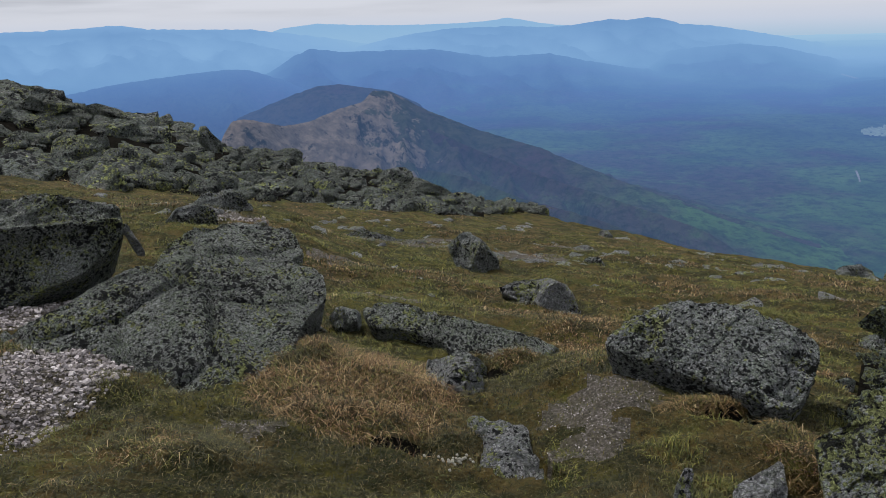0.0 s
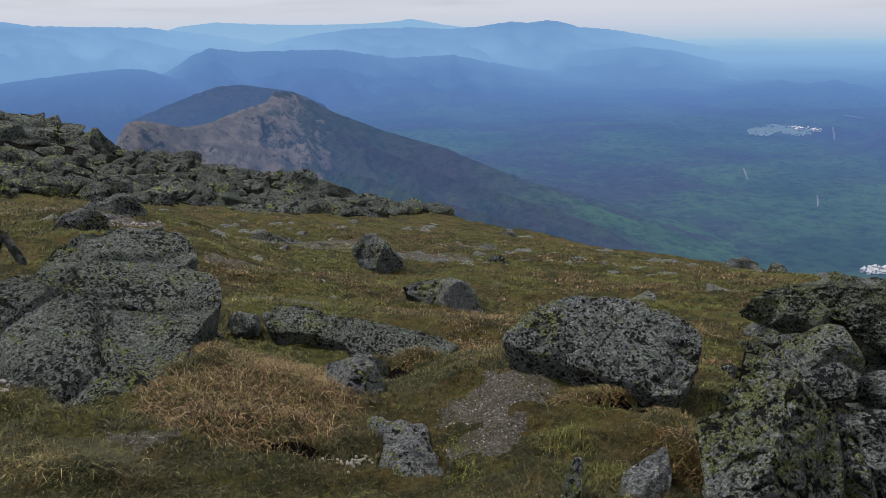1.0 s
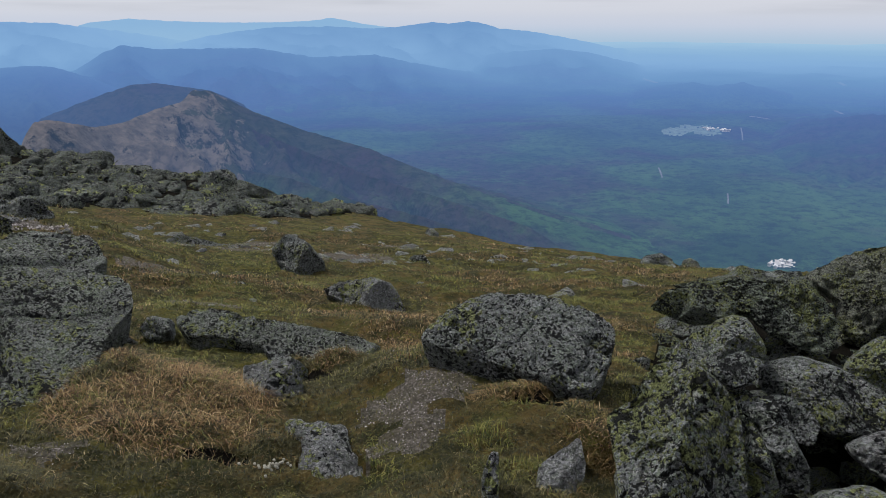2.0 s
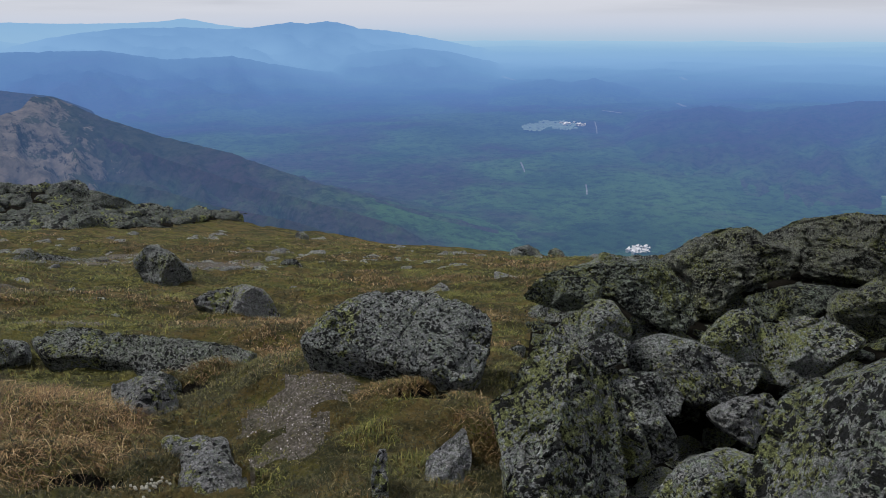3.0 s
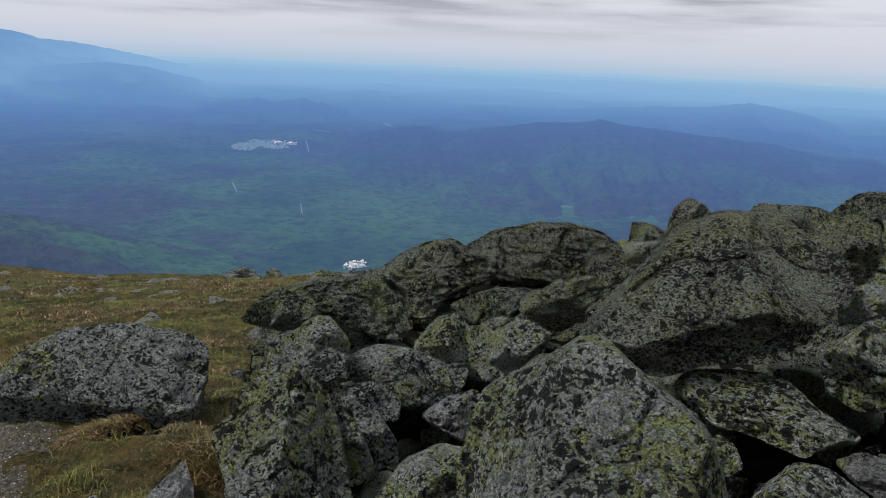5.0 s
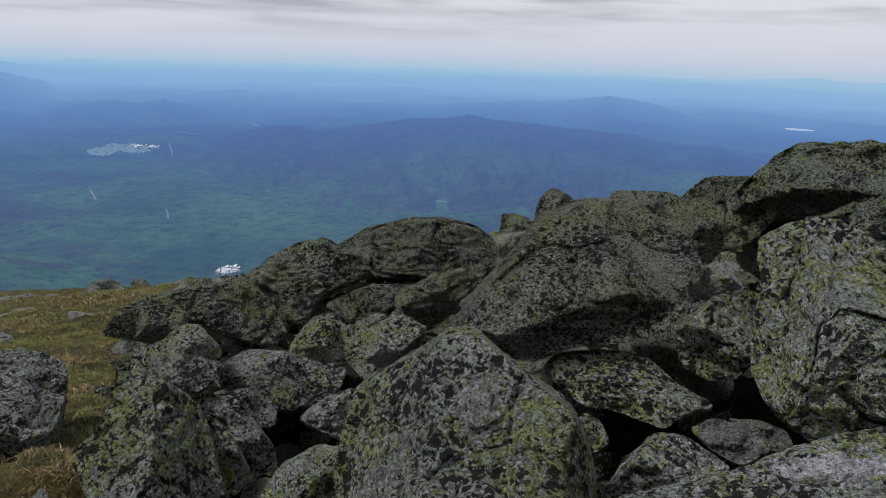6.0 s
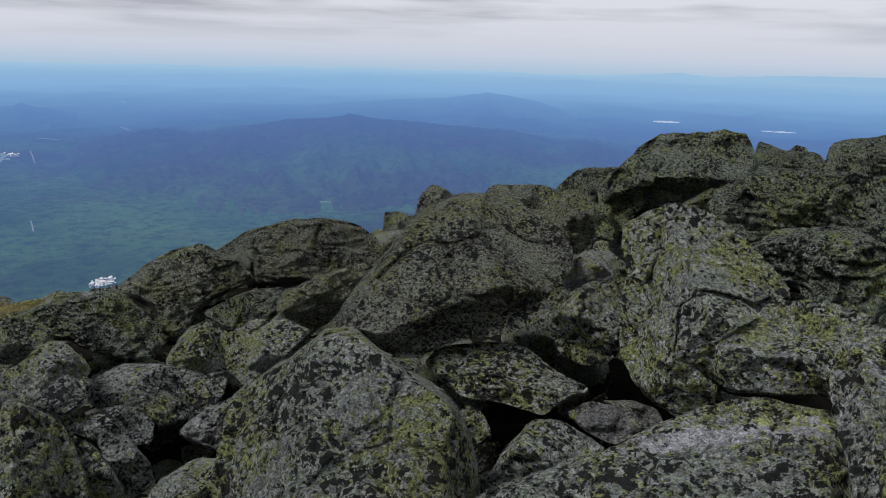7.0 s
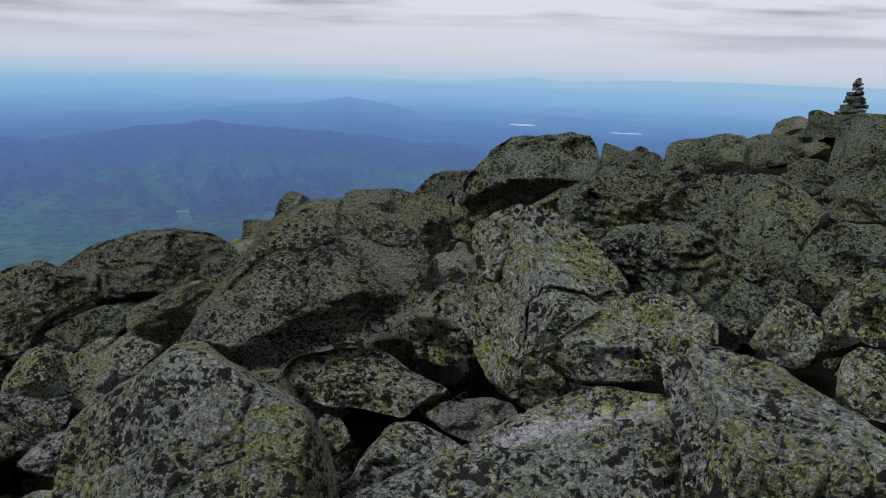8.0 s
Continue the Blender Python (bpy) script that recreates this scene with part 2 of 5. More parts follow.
def distance_material(name, woods, glades, seed, bare=False, thin=0.5, foot=0.0, leafy=-92.0):
    """Country far below: woods, leafless woods and glades, with blue haze painted on as emission that thickens with the
    distance and thins with the height.
    """
    m = Nodes(name)
    g = m.node("NewGeometry").outputs["Position"]
    xyz = m.node("SeparateXYZ", Vector=g)
    v = m.add(g, (seed * 91.0, seed * 53.0, 0))
    low_woods, low_glades = (0.034, 0.07, 0.028), (0.085, 0.165, 0.055)
    rise = m.step(m.math("ADD", xyz.outputs["Z"], m.math("MULTIPLY", m.noise(v, 0.012, 6, 0.7), 26.0)), leafy - 22.0, leafy)
    wood = m.mix(rise, low_woods, woods)
    open_land = m.mix(rise, low_glades, glades)
    w = m.stretch(v, (1.0, 1.0, 1.0))
    c = m.mix(m.step(m.noise(w, 0.006, 6, 0.6), 0.42, 0.6), open_land, wood)
    c = m.mix(m.math("MULTIPLY", m.step(m.noise(v, 0.0042, 6, 0.62), 0.5, 0.58), 0.8), c, (0.06, 0.038, 0.055))
    c = m.mix(m.math("MULTIPLY", m.step(m.noise(v, 0.035, 6, 0.75), 0.5, 0.68), 0.7), c, open_land)
    c = m.mix(m.math("MULTIPLY", m.step(m.noise(m.stretch(v, (1.0, 1.0, 0.3)), 0.11, 7, 0.78), 0.47, 0.6), 0.7), c, (0.012, 0.020, 0.012))
    if bare:
        side = m.math("SUBTRACT", m.math("MULTIPLY", xyz.outputs["Y"], 0.075), xyz.outputs["X"])
        side = m.math("ADD", m.math("DIVIDE", side, 55.0), m.math("MULTIPLY", m.math("SUBTRACT", m.noise(v, 0.03, 8, 0.75), 0.5), 6.0))
        turf = m.mix(m.step(m.noise(v, 0.09, 7, 0.75), 0.42, 0.62), (0.215, 0.175, 0.145), (0.105, 0.090, 0.074))
        scrub = m.math("ADD", m.noise(m.stretch(v, (1.0, 0.45, 1.0)), 0.05, 7, 0.72), m.math("MULTIPLY", side, 0.035))
        turf = m.mix(m.step(scrub, 0.49, 0.43), turf, (0.030, 0.030, 0.026))
        c = m.mix(m.step(side, -0.05, 0.2), c, turf)
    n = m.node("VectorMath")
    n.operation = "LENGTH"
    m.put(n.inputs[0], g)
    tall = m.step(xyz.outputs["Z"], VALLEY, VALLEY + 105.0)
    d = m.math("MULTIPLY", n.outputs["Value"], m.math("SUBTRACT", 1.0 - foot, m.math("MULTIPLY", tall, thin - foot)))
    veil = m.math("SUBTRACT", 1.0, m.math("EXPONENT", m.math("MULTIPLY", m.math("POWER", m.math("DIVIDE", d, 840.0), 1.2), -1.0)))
    air = painted_haze(m, d)
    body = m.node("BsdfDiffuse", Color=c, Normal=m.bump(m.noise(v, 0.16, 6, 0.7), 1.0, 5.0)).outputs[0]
    # The surface itself emits the haze; no air is modelled.
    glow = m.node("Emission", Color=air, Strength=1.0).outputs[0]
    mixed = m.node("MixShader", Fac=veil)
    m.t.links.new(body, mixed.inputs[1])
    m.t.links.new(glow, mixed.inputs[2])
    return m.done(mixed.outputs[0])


VALLEY = -130.0
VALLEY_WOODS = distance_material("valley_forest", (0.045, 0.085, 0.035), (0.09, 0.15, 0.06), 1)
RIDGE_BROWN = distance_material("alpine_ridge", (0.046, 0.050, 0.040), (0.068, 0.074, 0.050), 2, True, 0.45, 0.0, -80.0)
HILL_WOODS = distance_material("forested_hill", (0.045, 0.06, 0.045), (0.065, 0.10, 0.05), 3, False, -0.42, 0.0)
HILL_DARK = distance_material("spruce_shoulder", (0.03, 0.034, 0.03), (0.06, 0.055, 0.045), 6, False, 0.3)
# Spruce woods, with the spurs' shading against the ridge put into a darker colour.
FLANK = distance_material("shaded_spruce_flank", (0.024, 0.024, 0.022), (0.042, 0.040, 0.032), 8, False, 0.45, 0.0, -76.0)
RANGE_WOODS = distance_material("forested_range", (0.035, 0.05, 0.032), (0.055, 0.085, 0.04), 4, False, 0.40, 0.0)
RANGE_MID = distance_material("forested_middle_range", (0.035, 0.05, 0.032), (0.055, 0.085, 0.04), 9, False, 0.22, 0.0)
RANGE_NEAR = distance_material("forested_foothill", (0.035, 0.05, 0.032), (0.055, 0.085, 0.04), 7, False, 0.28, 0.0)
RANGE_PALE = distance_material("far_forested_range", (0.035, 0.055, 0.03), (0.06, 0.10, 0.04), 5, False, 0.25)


# ---------- builders ----------
def mesh_of(name, verts, faces, mats, smooth=True):
    me = bpy.data.meshes.new(name)
    me.from_pydata([tuple(map(float, p)) for p in verts], [], faces)
    for mat in mats:
        me.materials.append(mat)
    me.polygons.foreach_set("use_smooth", [smooth] * len(me.polygons))
    me.update()
    return me


def polar(az, r, z=0.0):
    return Vector((r * math.sin(radians(az)), r * math.cos(radians(az)), z))


# ---------- the ground ----------
CONTROL = [(0, 0.6, 0.1), (180, 3, 0.3), (-90, 3, 0.35), (26, 2.4, -0.05), (8, 2.8, -0.47), (13, 3.5, -0.52), (9, 4.1, -0.66),
           (16, 5.5, -0.95), (15, 7.9, -1.5), (9, 10.3, -1.75), (18, 16, -3.0), (19, 20, -4.0), (28, 21.5, -4.95), (36, 22.5, -5.35),
           (-7, 30, -3.2), (-14, 30, -1.7), (-22, 30, -0.3), (0, 28, -3.8), (8, 26, -4.5), (-25, 8, -0.3), (-60, 20, 1.5),
           (40, 3, -0.45), (33, 4.3, -0.55), (27, 4.2, -0.52), (39, 5.2, -0.85), (51, 9.2, -1.3), (51, 3.9, -1.0), (65, 2.5, -0.25),
           (65, 11.5, -1.6), (69, 7.6, -0.8), (90, 5.7, 0.05), (86, 2.7, 0.0), (99, 9.4, 0.15), (106, 13, 0.72), (112, 14, 0.6), (84, 2.3, -0.2),
           (94, 2.1, 0.0), (101, 2, 0.1), (73, 2.9, -0.15), (58, 5, -0.8), (80, 4, -0.05), (95, 4, 0.1), (105, 25, 0.2), (-20, 4, -0.1),
           (150, 20, 1.2)]
# Where the turf meets the feet of the stones.
CONTROL += [(-13.1, 3.8, -0.26), (-11.4, 9.2, -0.68), (-9.1, 10.58, -0.84), (27.1, 3.48, -0.22), (8.0, 4.67, -0.61), (7.6, 3.83, -0.42), (-1.0, 5.33, -0.61), (-3.6, 5.41, -0.65), (12.2, 2.91, -0.44), (14.2, 7.74, -1.43), (9.1, 10.18, -1.87), (25.9, 2.37, -0.14), (31.4, 2.61, -0.28), (36.1, 4.89, -0.68), (18.3, 11.38, -2.08), (19.1, 19.18, -3.86), (38.3, 22.89, -5.7), (35.8, 19.93, -4.75), (1.2, 13.31, -2.19), (20.4, 3.93, -0.22), (23.1, 3.82, -0.23), (25.8, 3.76, -0.25), (28.6, 3.7, -0.27), (31.8, 3.63, -0.31), (34.5, 4.11, -0.36)]
EDGE = [(-180, 40), (-60, 36), (-20, 31), (0, 29), (8, 27), (19, 21.5), (28, 22), (36, 23), (45, 16), (52, 11), (65, 13), (80, 12),
        (90, 12), (100, 15), (110, 25), (140, 35), (180, 40)]
CP = np.array([(r * np.sin(np.radians(a)), r * np.cos(np.radians(a)), z) for a, r, z in CONTROL])
FLAT = np.linalg.lstsq(np.c_[CP[:, :2], np.ones(len(CP))], CP[:, 2], rcond=None)[0]


def summit_height(x, y):
    """Height of the summit's slope: a tilted plane eased through the control heights."""
    d = (x[..., None] - CP[:, 0]) ** 2 + (y[..., None] - CP[:, 1]) ** 2 + 0.15
    w = d ** -1.5
    lift = CP[:, 2] - CP[:, :2] @ FLAT[:2] - FLAT[2]
    return FLAT[0] * x + FLAT[1] * y + FLAT[2] + (w * lift).sum(-1) / w.sum(-1)


def ground_height(x, y):
    x, y = np.asarray(x, float), np.asarray(y, float)
    r, az = np.hypot(x, y), np.degrees(np.arctan2(x, y))
    edge = np.interp(az, [a for a, _ in EDGE], [e for _, e in EDGE])
    k = np.minimum(1.0, edge / np.maximum(r, 1e-6))
    z = summit_height(x * k, y * k)
    over = np.maximum(r - edge, 0.0)
    fall = z - 0.9 * over ** 2 / (over + 4.0)
    return np.maximum(fall, VALLEY)


def swell(x, y, scale, seed=0.0):
    return noise.fractal(Vector((x * scale + seed, y * scale - seed, seed * 0.37)), 1.0, 2.1, 5)


# Tussocks that swell the turf: place, half widths, height.
MOUNDS = [(-0.02, 3.85, 0.5, 0.62, 0.085), (0.92, 4.6, 0.2, 0.2, 0.08), (1.95, 3.5, 0.3, 0.2, 0.07), (-0.75, 2.9, 0.3, 0.2, 0.03), (1.72, 2.55, 0.14, 0.25, 0.12), (1.64, 3.12, 0.26, 0.06, 0.025), (2.35, 3.75, 0.14, 0.12, 0.08), (-0.45, 4.3, 0.35, 0.35, 0.05)]
# Gravel in the turf: place, half widths, turn.
PATCHES = [(-1.55, 3.42, 0.34, 0.75, -12), (-1.2, 4.2, 0.3, 0.25, 0), (-2.2, 4.9, 0.7, 0.35, 10), (1.16, 3.36, 0.32, 0.24, 30), (0.98, 2.98, 0.2, 0.14, 20), (1.62, 4.25, 0.32, 0.3, 20), (2.1, 3.72, 0.28, 0.16, 0), (0.6, 12.4, 0.9, 0.55, 0),
           (-0.5, 3.2, 0.16, 0.12, 0), (2.8, 11.4, 0.6, 0.5, 0), (-0.1, 8.4, 0.5, 0.3, 0), (1.6, 13.6, 0.7, 0.5, 0), (-1.6, 9.8, 0.5, 0.3, 0), (3.9, 12.8, 0.5, 0.4, 0), (0.3, 6.7, 0.35, 0.2, 0)]


# Hollows worn into the turf: place, half widths, depth.
HOLLOWS = [(0.11, 3.12, 0.17, 0.055, 0.10), (1.70, 3.02, 0.19, 0.075, 0.08), (2.2, 3.55, 0.2, 0.1, 0.08), (0.75, 4.3, 0.15, 0.08, 0.06)]


def in_hollow(x, y):
    return any(((x - hx) / a) ** 2 + ((y - hy) / b) ** 2 < 1.0 for hx, hy, a, b, h in HOLLOWS)


# Stones that lie in the turf: place, reach, bearing, height and slope of the bed, and the stone's plan.
BEDS = []


def in_bed(x, y):
    """The height of the bed under the stone that covers this spot, if one does."""
    for bx, by, reach, c, s, z, slope, plan in BEDS:
        if abs(x - bx) > reach or abs(y - by) > reach:
            continue
        u, v, inside = c * (x - bx) - s * (y - by), s * (x - bx) + c * (y - by), False
        for (u0, v0), (u1, v1) in zip(plan, plan[1:] + plan[:1]):
            if (v0 > v) != (v1 > v) and u < u0 + (v - v0) / (v1 - v0) * (u1 - u0):
                inside = not inside
        if inside:
            return z + v * slope
    return None


def in_patch(x, y):
    for px, py, a, b, turn in PATCHES:
        c, s = math.cos(radians(turn)), math.sin(radians(turn))
        u, v = (c * (x - px) + s * (y - py)) / a, (-s * (x - px) + c * (y - py)) / b
        if u * u + v * v < 1.0 + 0.7 * noise.noise(Vector((x * 3, y * 3, 5.0))) + 0.8 * noise.noise(Vector((x * 13, y * 13, 7.0))):
            return True
    return False


def in_pile(x, y):
    """The heap of boulders to the east of the turf."""
    r, az = math.hypot(x, y), math.degrees(math.atan2(x, y))
    if r < 1.9 + 0.5 * noise.noise(Vector((x * 1.5, y * 1.5, 11.0))):
        return False
    return az < 118 + 14 * noise.noise(Vector((x * 0.6, y * 0.6, 4.0))) and az > np.interp(r, [1.5, 2.5, 5.5, 8, 12, 16, 24], [40, 36.5, 36.5, 39, 44, 50, 58])


def in_scree(x, y):
    r, az = math.hypot(x, y), math.degrees(math.atan2(x, y))
    return az < 15 and r > np.interp(az, [-60, -10, 0, 6, 11, 15], [17, 17.5, 18, 19.5, 22.5, 25]) + 1.2 * noise.noise(Vector((x * 0.5, y * 0.5, 2.0)))


def turf_height(x, y):
    z = float(ground_height(x, y)) + 0.07 * swell(x, y, 0.9) + 0.045 * swell(x, y, 2.6, 8.0) + 0.028 * swell(x, y, 6.0, 3.0)
    for mx, my, a, b, h in MOUNDS:
        k = ((x - mx) / a) ** 2 + ((y - my) / b) ** 2
        if k < 1:
            z += h * (1 - k) ** 0.6
    for hx, hy, a, b, h in HOLLOWS:
        k = ((x - hx) / a) ** 2 + ((y - hy) / b) ** 2
        if k < 1.7:
            z -= h * min(1.0, 1.7 - k)
    bed = in_bed(x, y)
    return z if bed is None else min(z, bed)


def valley_height(x, y):
    return VALLEY + (7.0 * swell(x, y, 0.004, 7.0) + 2.5 * swell(x, y, 0.016, 2.0)) * min(1.0, math.hypot(x, y) / 900)


def build_ground():
    """One sheet from underfoot to the horizon."""
    az = np.unique(np.r_[np.linspace(-60, 125, 371), np.linspace(125, 300, 60)])[:-1]
    r = np.r_[0.25, np.geomspace(0.5, 2.3, 40), np.geomspace(2.33, 7, 105), np.geomspace(7.15, 26, 70), np.geomspace(27.5, 250, 40), np.geomspace(270, 4700, 70)]
    R, T = np.meshgrid(r, np.radians(az), indexing="ij")
    X, Y = R * np.sin(T), R * np.cos(T)
    Z = ground_height(X, Y)
    for i in range(len(r)):
        for j in range(len(az)):
            x, y = X[i, j], Y[i, j]
            if r[i] < 60:
                Z[i, j] = turf_height(x, y)
            elif Z[i, j] < VALLEY + 40:
                Z[i, j] += valley_height(x, y) - VALLEY
    n, m = len(r), len(az)
    verts = np.stack([X, Y, Z], -1).reshape(-1, 3)
    faces = [(i * m + j, i * m + (j + 1) % m, (i + 1) * m + (j + 1) % m, (i + 1) * m + j) for i in range(n - 1) for j in range(m)]
    faces.append(tuple(reversed(range(m))))
    me = mesh_of("ground", verts, faces, [TUNDRA, VALLEY_WOODS, SHADED_SOIL, GRIT])
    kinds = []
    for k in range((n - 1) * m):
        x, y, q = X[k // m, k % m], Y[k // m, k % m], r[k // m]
        # Pile, scree and hollows take the soil with shade painted in.
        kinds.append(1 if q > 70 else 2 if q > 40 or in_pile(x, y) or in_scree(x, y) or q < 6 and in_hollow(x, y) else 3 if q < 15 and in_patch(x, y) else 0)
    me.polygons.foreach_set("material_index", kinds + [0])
    return tagged(new("ground", me), "yellow-green alpine turf falling away to a wooded valley", "ground", kind="structure")



def mountain(name, crest, front, back, rough, seed, mat, label):
    """A ridge: its crest as rows of bearing, distance and height angle; the near foot at front times, the far foot at back times that distance."""
    rows = 64
    b = np.array([c[0] for c in crest], float)
    az = np.linspace(b[0], b[-1], max(60, int((b[-1] - b[0]) * 6)))
    dist = np.interp(az, b, [c[1] for c in crest])
    high = np.interp(az, b, [c[2] for c in crest])
    verts, faces = [], []
    for j, a in enumerate(az):
        d = dist[j]
        top = 1.5 + d * math.tan(radians(high[j]))
        top += d * 0.0013 * rough * noise.fractal(Vector((a * 1.6, seed, 0)), 1.0, 2.0, 5)
        end = min(1.0, 1.0 if name == "ridge_spur" else (a - az[0]) / 1.5, (az[-1] - a) / 1.5)
        top = VALLEY - 4 + (top - VALLEY + 4) * max(0.0, end) ** 0.5 if name != "alpine_ridge" else top
        for i in range(rows):
            k = i / (rows - 1)
            if k <= 0.75:
                s = k / 0.75
                q = d * (front + (1 - front) * s)
                fall = s ** 1.25
            else:
                s = 1 - (k - 0.75) / 0.25
                q = d * (1 + (back - 1) * (1 - s))
                fall = s
            spur = noise.ridged_multi_fractal(Vector((a * 0.3 + seed * 3 + s * 0.7, s * 2.2, seed)), 0.9, 2.1, 5, 1.0, 2.0) - 1.0
            z = VALLEY - 4 + (top - VALLEY + 4) * fall
            z += spur * rough * (top - VALLEY) * 0.3 * math.sin(math.pi * min(1, s))
            verts.append((q * math.sin(radians(a)), q * math.cos(radians(a)), z))
    m = len(az)
    for j in range(m - 1):
        for i in range(rows - 1):
            k = j * rows + i
            faces.append((k, k + rows, k + rows + 1, k + 1))
    return tagged(new(name, mesh_of(name, verts, faces, [mat])), label, "mountain", kind="structure")


def line(dist, pairs):
    return [(a, dist, e) for a, e in pairs]


BLUE = "hazy blue forested mountain ridge on the horizon"
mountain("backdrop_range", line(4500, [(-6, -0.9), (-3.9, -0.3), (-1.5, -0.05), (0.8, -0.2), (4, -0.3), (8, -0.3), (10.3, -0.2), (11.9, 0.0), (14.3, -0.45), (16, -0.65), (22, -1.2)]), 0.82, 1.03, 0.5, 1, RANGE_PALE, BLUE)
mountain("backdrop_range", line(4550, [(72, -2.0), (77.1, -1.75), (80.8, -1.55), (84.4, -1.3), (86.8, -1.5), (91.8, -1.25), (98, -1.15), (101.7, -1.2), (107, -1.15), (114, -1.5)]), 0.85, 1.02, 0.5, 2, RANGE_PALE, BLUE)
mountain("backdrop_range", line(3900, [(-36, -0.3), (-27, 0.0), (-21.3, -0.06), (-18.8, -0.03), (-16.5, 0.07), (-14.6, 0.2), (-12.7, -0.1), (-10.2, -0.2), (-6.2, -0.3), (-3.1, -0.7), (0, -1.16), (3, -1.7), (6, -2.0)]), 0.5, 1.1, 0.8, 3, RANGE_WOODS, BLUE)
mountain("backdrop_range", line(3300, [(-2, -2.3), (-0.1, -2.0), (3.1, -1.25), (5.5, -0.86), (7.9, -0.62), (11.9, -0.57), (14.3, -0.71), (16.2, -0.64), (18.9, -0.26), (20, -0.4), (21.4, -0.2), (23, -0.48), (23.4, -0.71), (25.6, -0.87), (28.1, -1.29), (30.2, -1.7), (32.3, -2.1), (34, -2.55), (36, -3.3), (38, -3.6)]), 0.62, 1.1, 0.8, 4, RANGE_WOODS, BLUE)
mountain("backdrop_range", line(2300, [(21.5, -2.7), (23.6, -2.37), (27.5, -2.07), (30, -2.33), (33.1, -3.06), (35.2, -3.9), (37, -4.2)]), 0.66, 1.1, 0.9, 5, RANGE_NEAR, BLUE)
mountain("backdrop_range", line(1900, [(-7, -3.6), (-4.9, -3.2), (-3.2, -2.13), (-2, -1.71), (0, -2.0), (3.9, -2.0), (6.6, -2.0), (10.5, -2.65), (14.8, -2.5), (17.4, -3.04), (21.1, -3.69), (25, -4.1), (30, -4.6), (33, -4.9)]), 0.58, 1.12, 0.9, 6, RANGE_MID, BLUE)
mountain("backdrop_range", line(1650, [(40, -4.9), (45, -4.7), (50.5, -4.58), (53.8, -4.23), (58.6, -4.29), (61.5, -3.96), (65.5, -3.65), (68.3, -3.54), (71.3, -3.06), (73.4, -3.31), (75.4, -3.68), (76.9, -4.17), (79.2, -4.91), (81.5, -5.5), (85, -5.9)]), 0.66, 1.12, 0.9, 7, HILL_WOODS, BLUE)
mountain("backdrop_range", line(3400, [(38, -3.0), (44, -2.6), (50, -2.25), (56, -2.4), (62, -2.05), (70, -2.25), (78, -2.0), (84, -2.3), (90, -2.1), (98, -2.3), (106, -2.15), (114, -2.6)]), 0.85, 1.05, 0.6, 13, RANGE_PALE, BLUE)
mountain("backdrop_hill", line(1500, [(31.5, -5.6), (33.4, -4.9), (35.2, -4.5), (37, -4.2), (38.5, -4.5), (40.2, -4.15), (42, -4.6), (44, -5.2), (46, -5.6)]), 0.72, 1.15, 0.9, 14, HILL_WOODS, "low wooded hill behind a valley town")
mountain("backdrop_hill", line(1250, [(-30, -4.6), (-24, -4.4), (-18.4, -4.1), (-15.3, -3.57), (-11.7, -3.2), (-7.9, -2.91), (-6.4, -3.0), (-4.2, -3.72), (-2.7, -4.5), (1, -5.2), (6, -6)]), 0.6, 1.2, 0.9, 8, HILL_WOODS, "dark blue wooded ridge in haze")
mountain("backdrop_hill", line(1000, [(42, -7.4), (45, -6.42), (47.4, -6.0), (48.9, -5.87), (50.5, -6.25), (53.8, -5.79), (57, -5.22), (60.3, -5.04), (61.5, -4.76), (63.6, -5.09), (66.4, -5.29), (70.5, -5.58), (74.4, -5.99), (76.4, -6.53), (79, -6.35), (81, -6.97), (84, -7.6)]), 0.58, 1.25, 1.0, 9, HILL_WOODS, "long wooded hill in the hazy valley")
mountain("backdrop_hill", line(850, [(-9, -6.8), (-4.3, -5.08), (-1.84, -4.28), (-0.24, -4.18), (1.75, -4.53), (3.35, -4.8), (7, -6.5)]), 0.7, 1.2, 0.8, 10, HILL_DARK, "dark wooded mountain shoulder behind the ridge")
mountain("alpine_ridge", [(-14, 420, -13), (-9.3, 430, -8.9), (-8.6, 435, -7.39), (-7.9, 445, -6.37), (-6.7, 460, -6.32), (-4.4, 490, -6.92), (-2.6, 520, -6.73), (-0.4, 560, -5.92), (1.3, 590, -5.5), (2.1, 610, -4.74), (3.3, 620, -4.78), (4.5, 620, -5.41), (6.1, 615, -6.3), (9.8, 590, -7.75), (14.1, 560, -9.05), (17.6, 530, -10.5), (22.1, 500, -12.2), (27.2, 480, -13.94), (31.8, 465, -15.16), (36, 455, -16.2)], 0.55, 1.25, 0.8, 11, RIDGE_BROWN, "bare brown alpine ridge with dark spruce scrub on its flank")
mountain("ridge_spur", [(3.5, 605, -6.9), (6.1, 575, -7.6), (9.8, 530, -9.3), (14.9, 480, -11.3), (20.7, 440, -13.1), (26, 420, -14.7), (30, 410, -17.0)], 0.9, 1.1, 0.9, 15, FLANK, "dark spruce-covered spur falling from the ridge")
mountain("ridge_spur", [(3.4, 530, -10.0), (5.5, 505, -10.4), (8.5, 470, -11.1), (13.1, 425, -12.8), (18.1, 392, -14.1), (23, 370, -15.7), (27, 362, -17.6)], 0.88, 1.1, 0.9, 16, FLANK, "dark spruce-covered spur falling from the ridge")
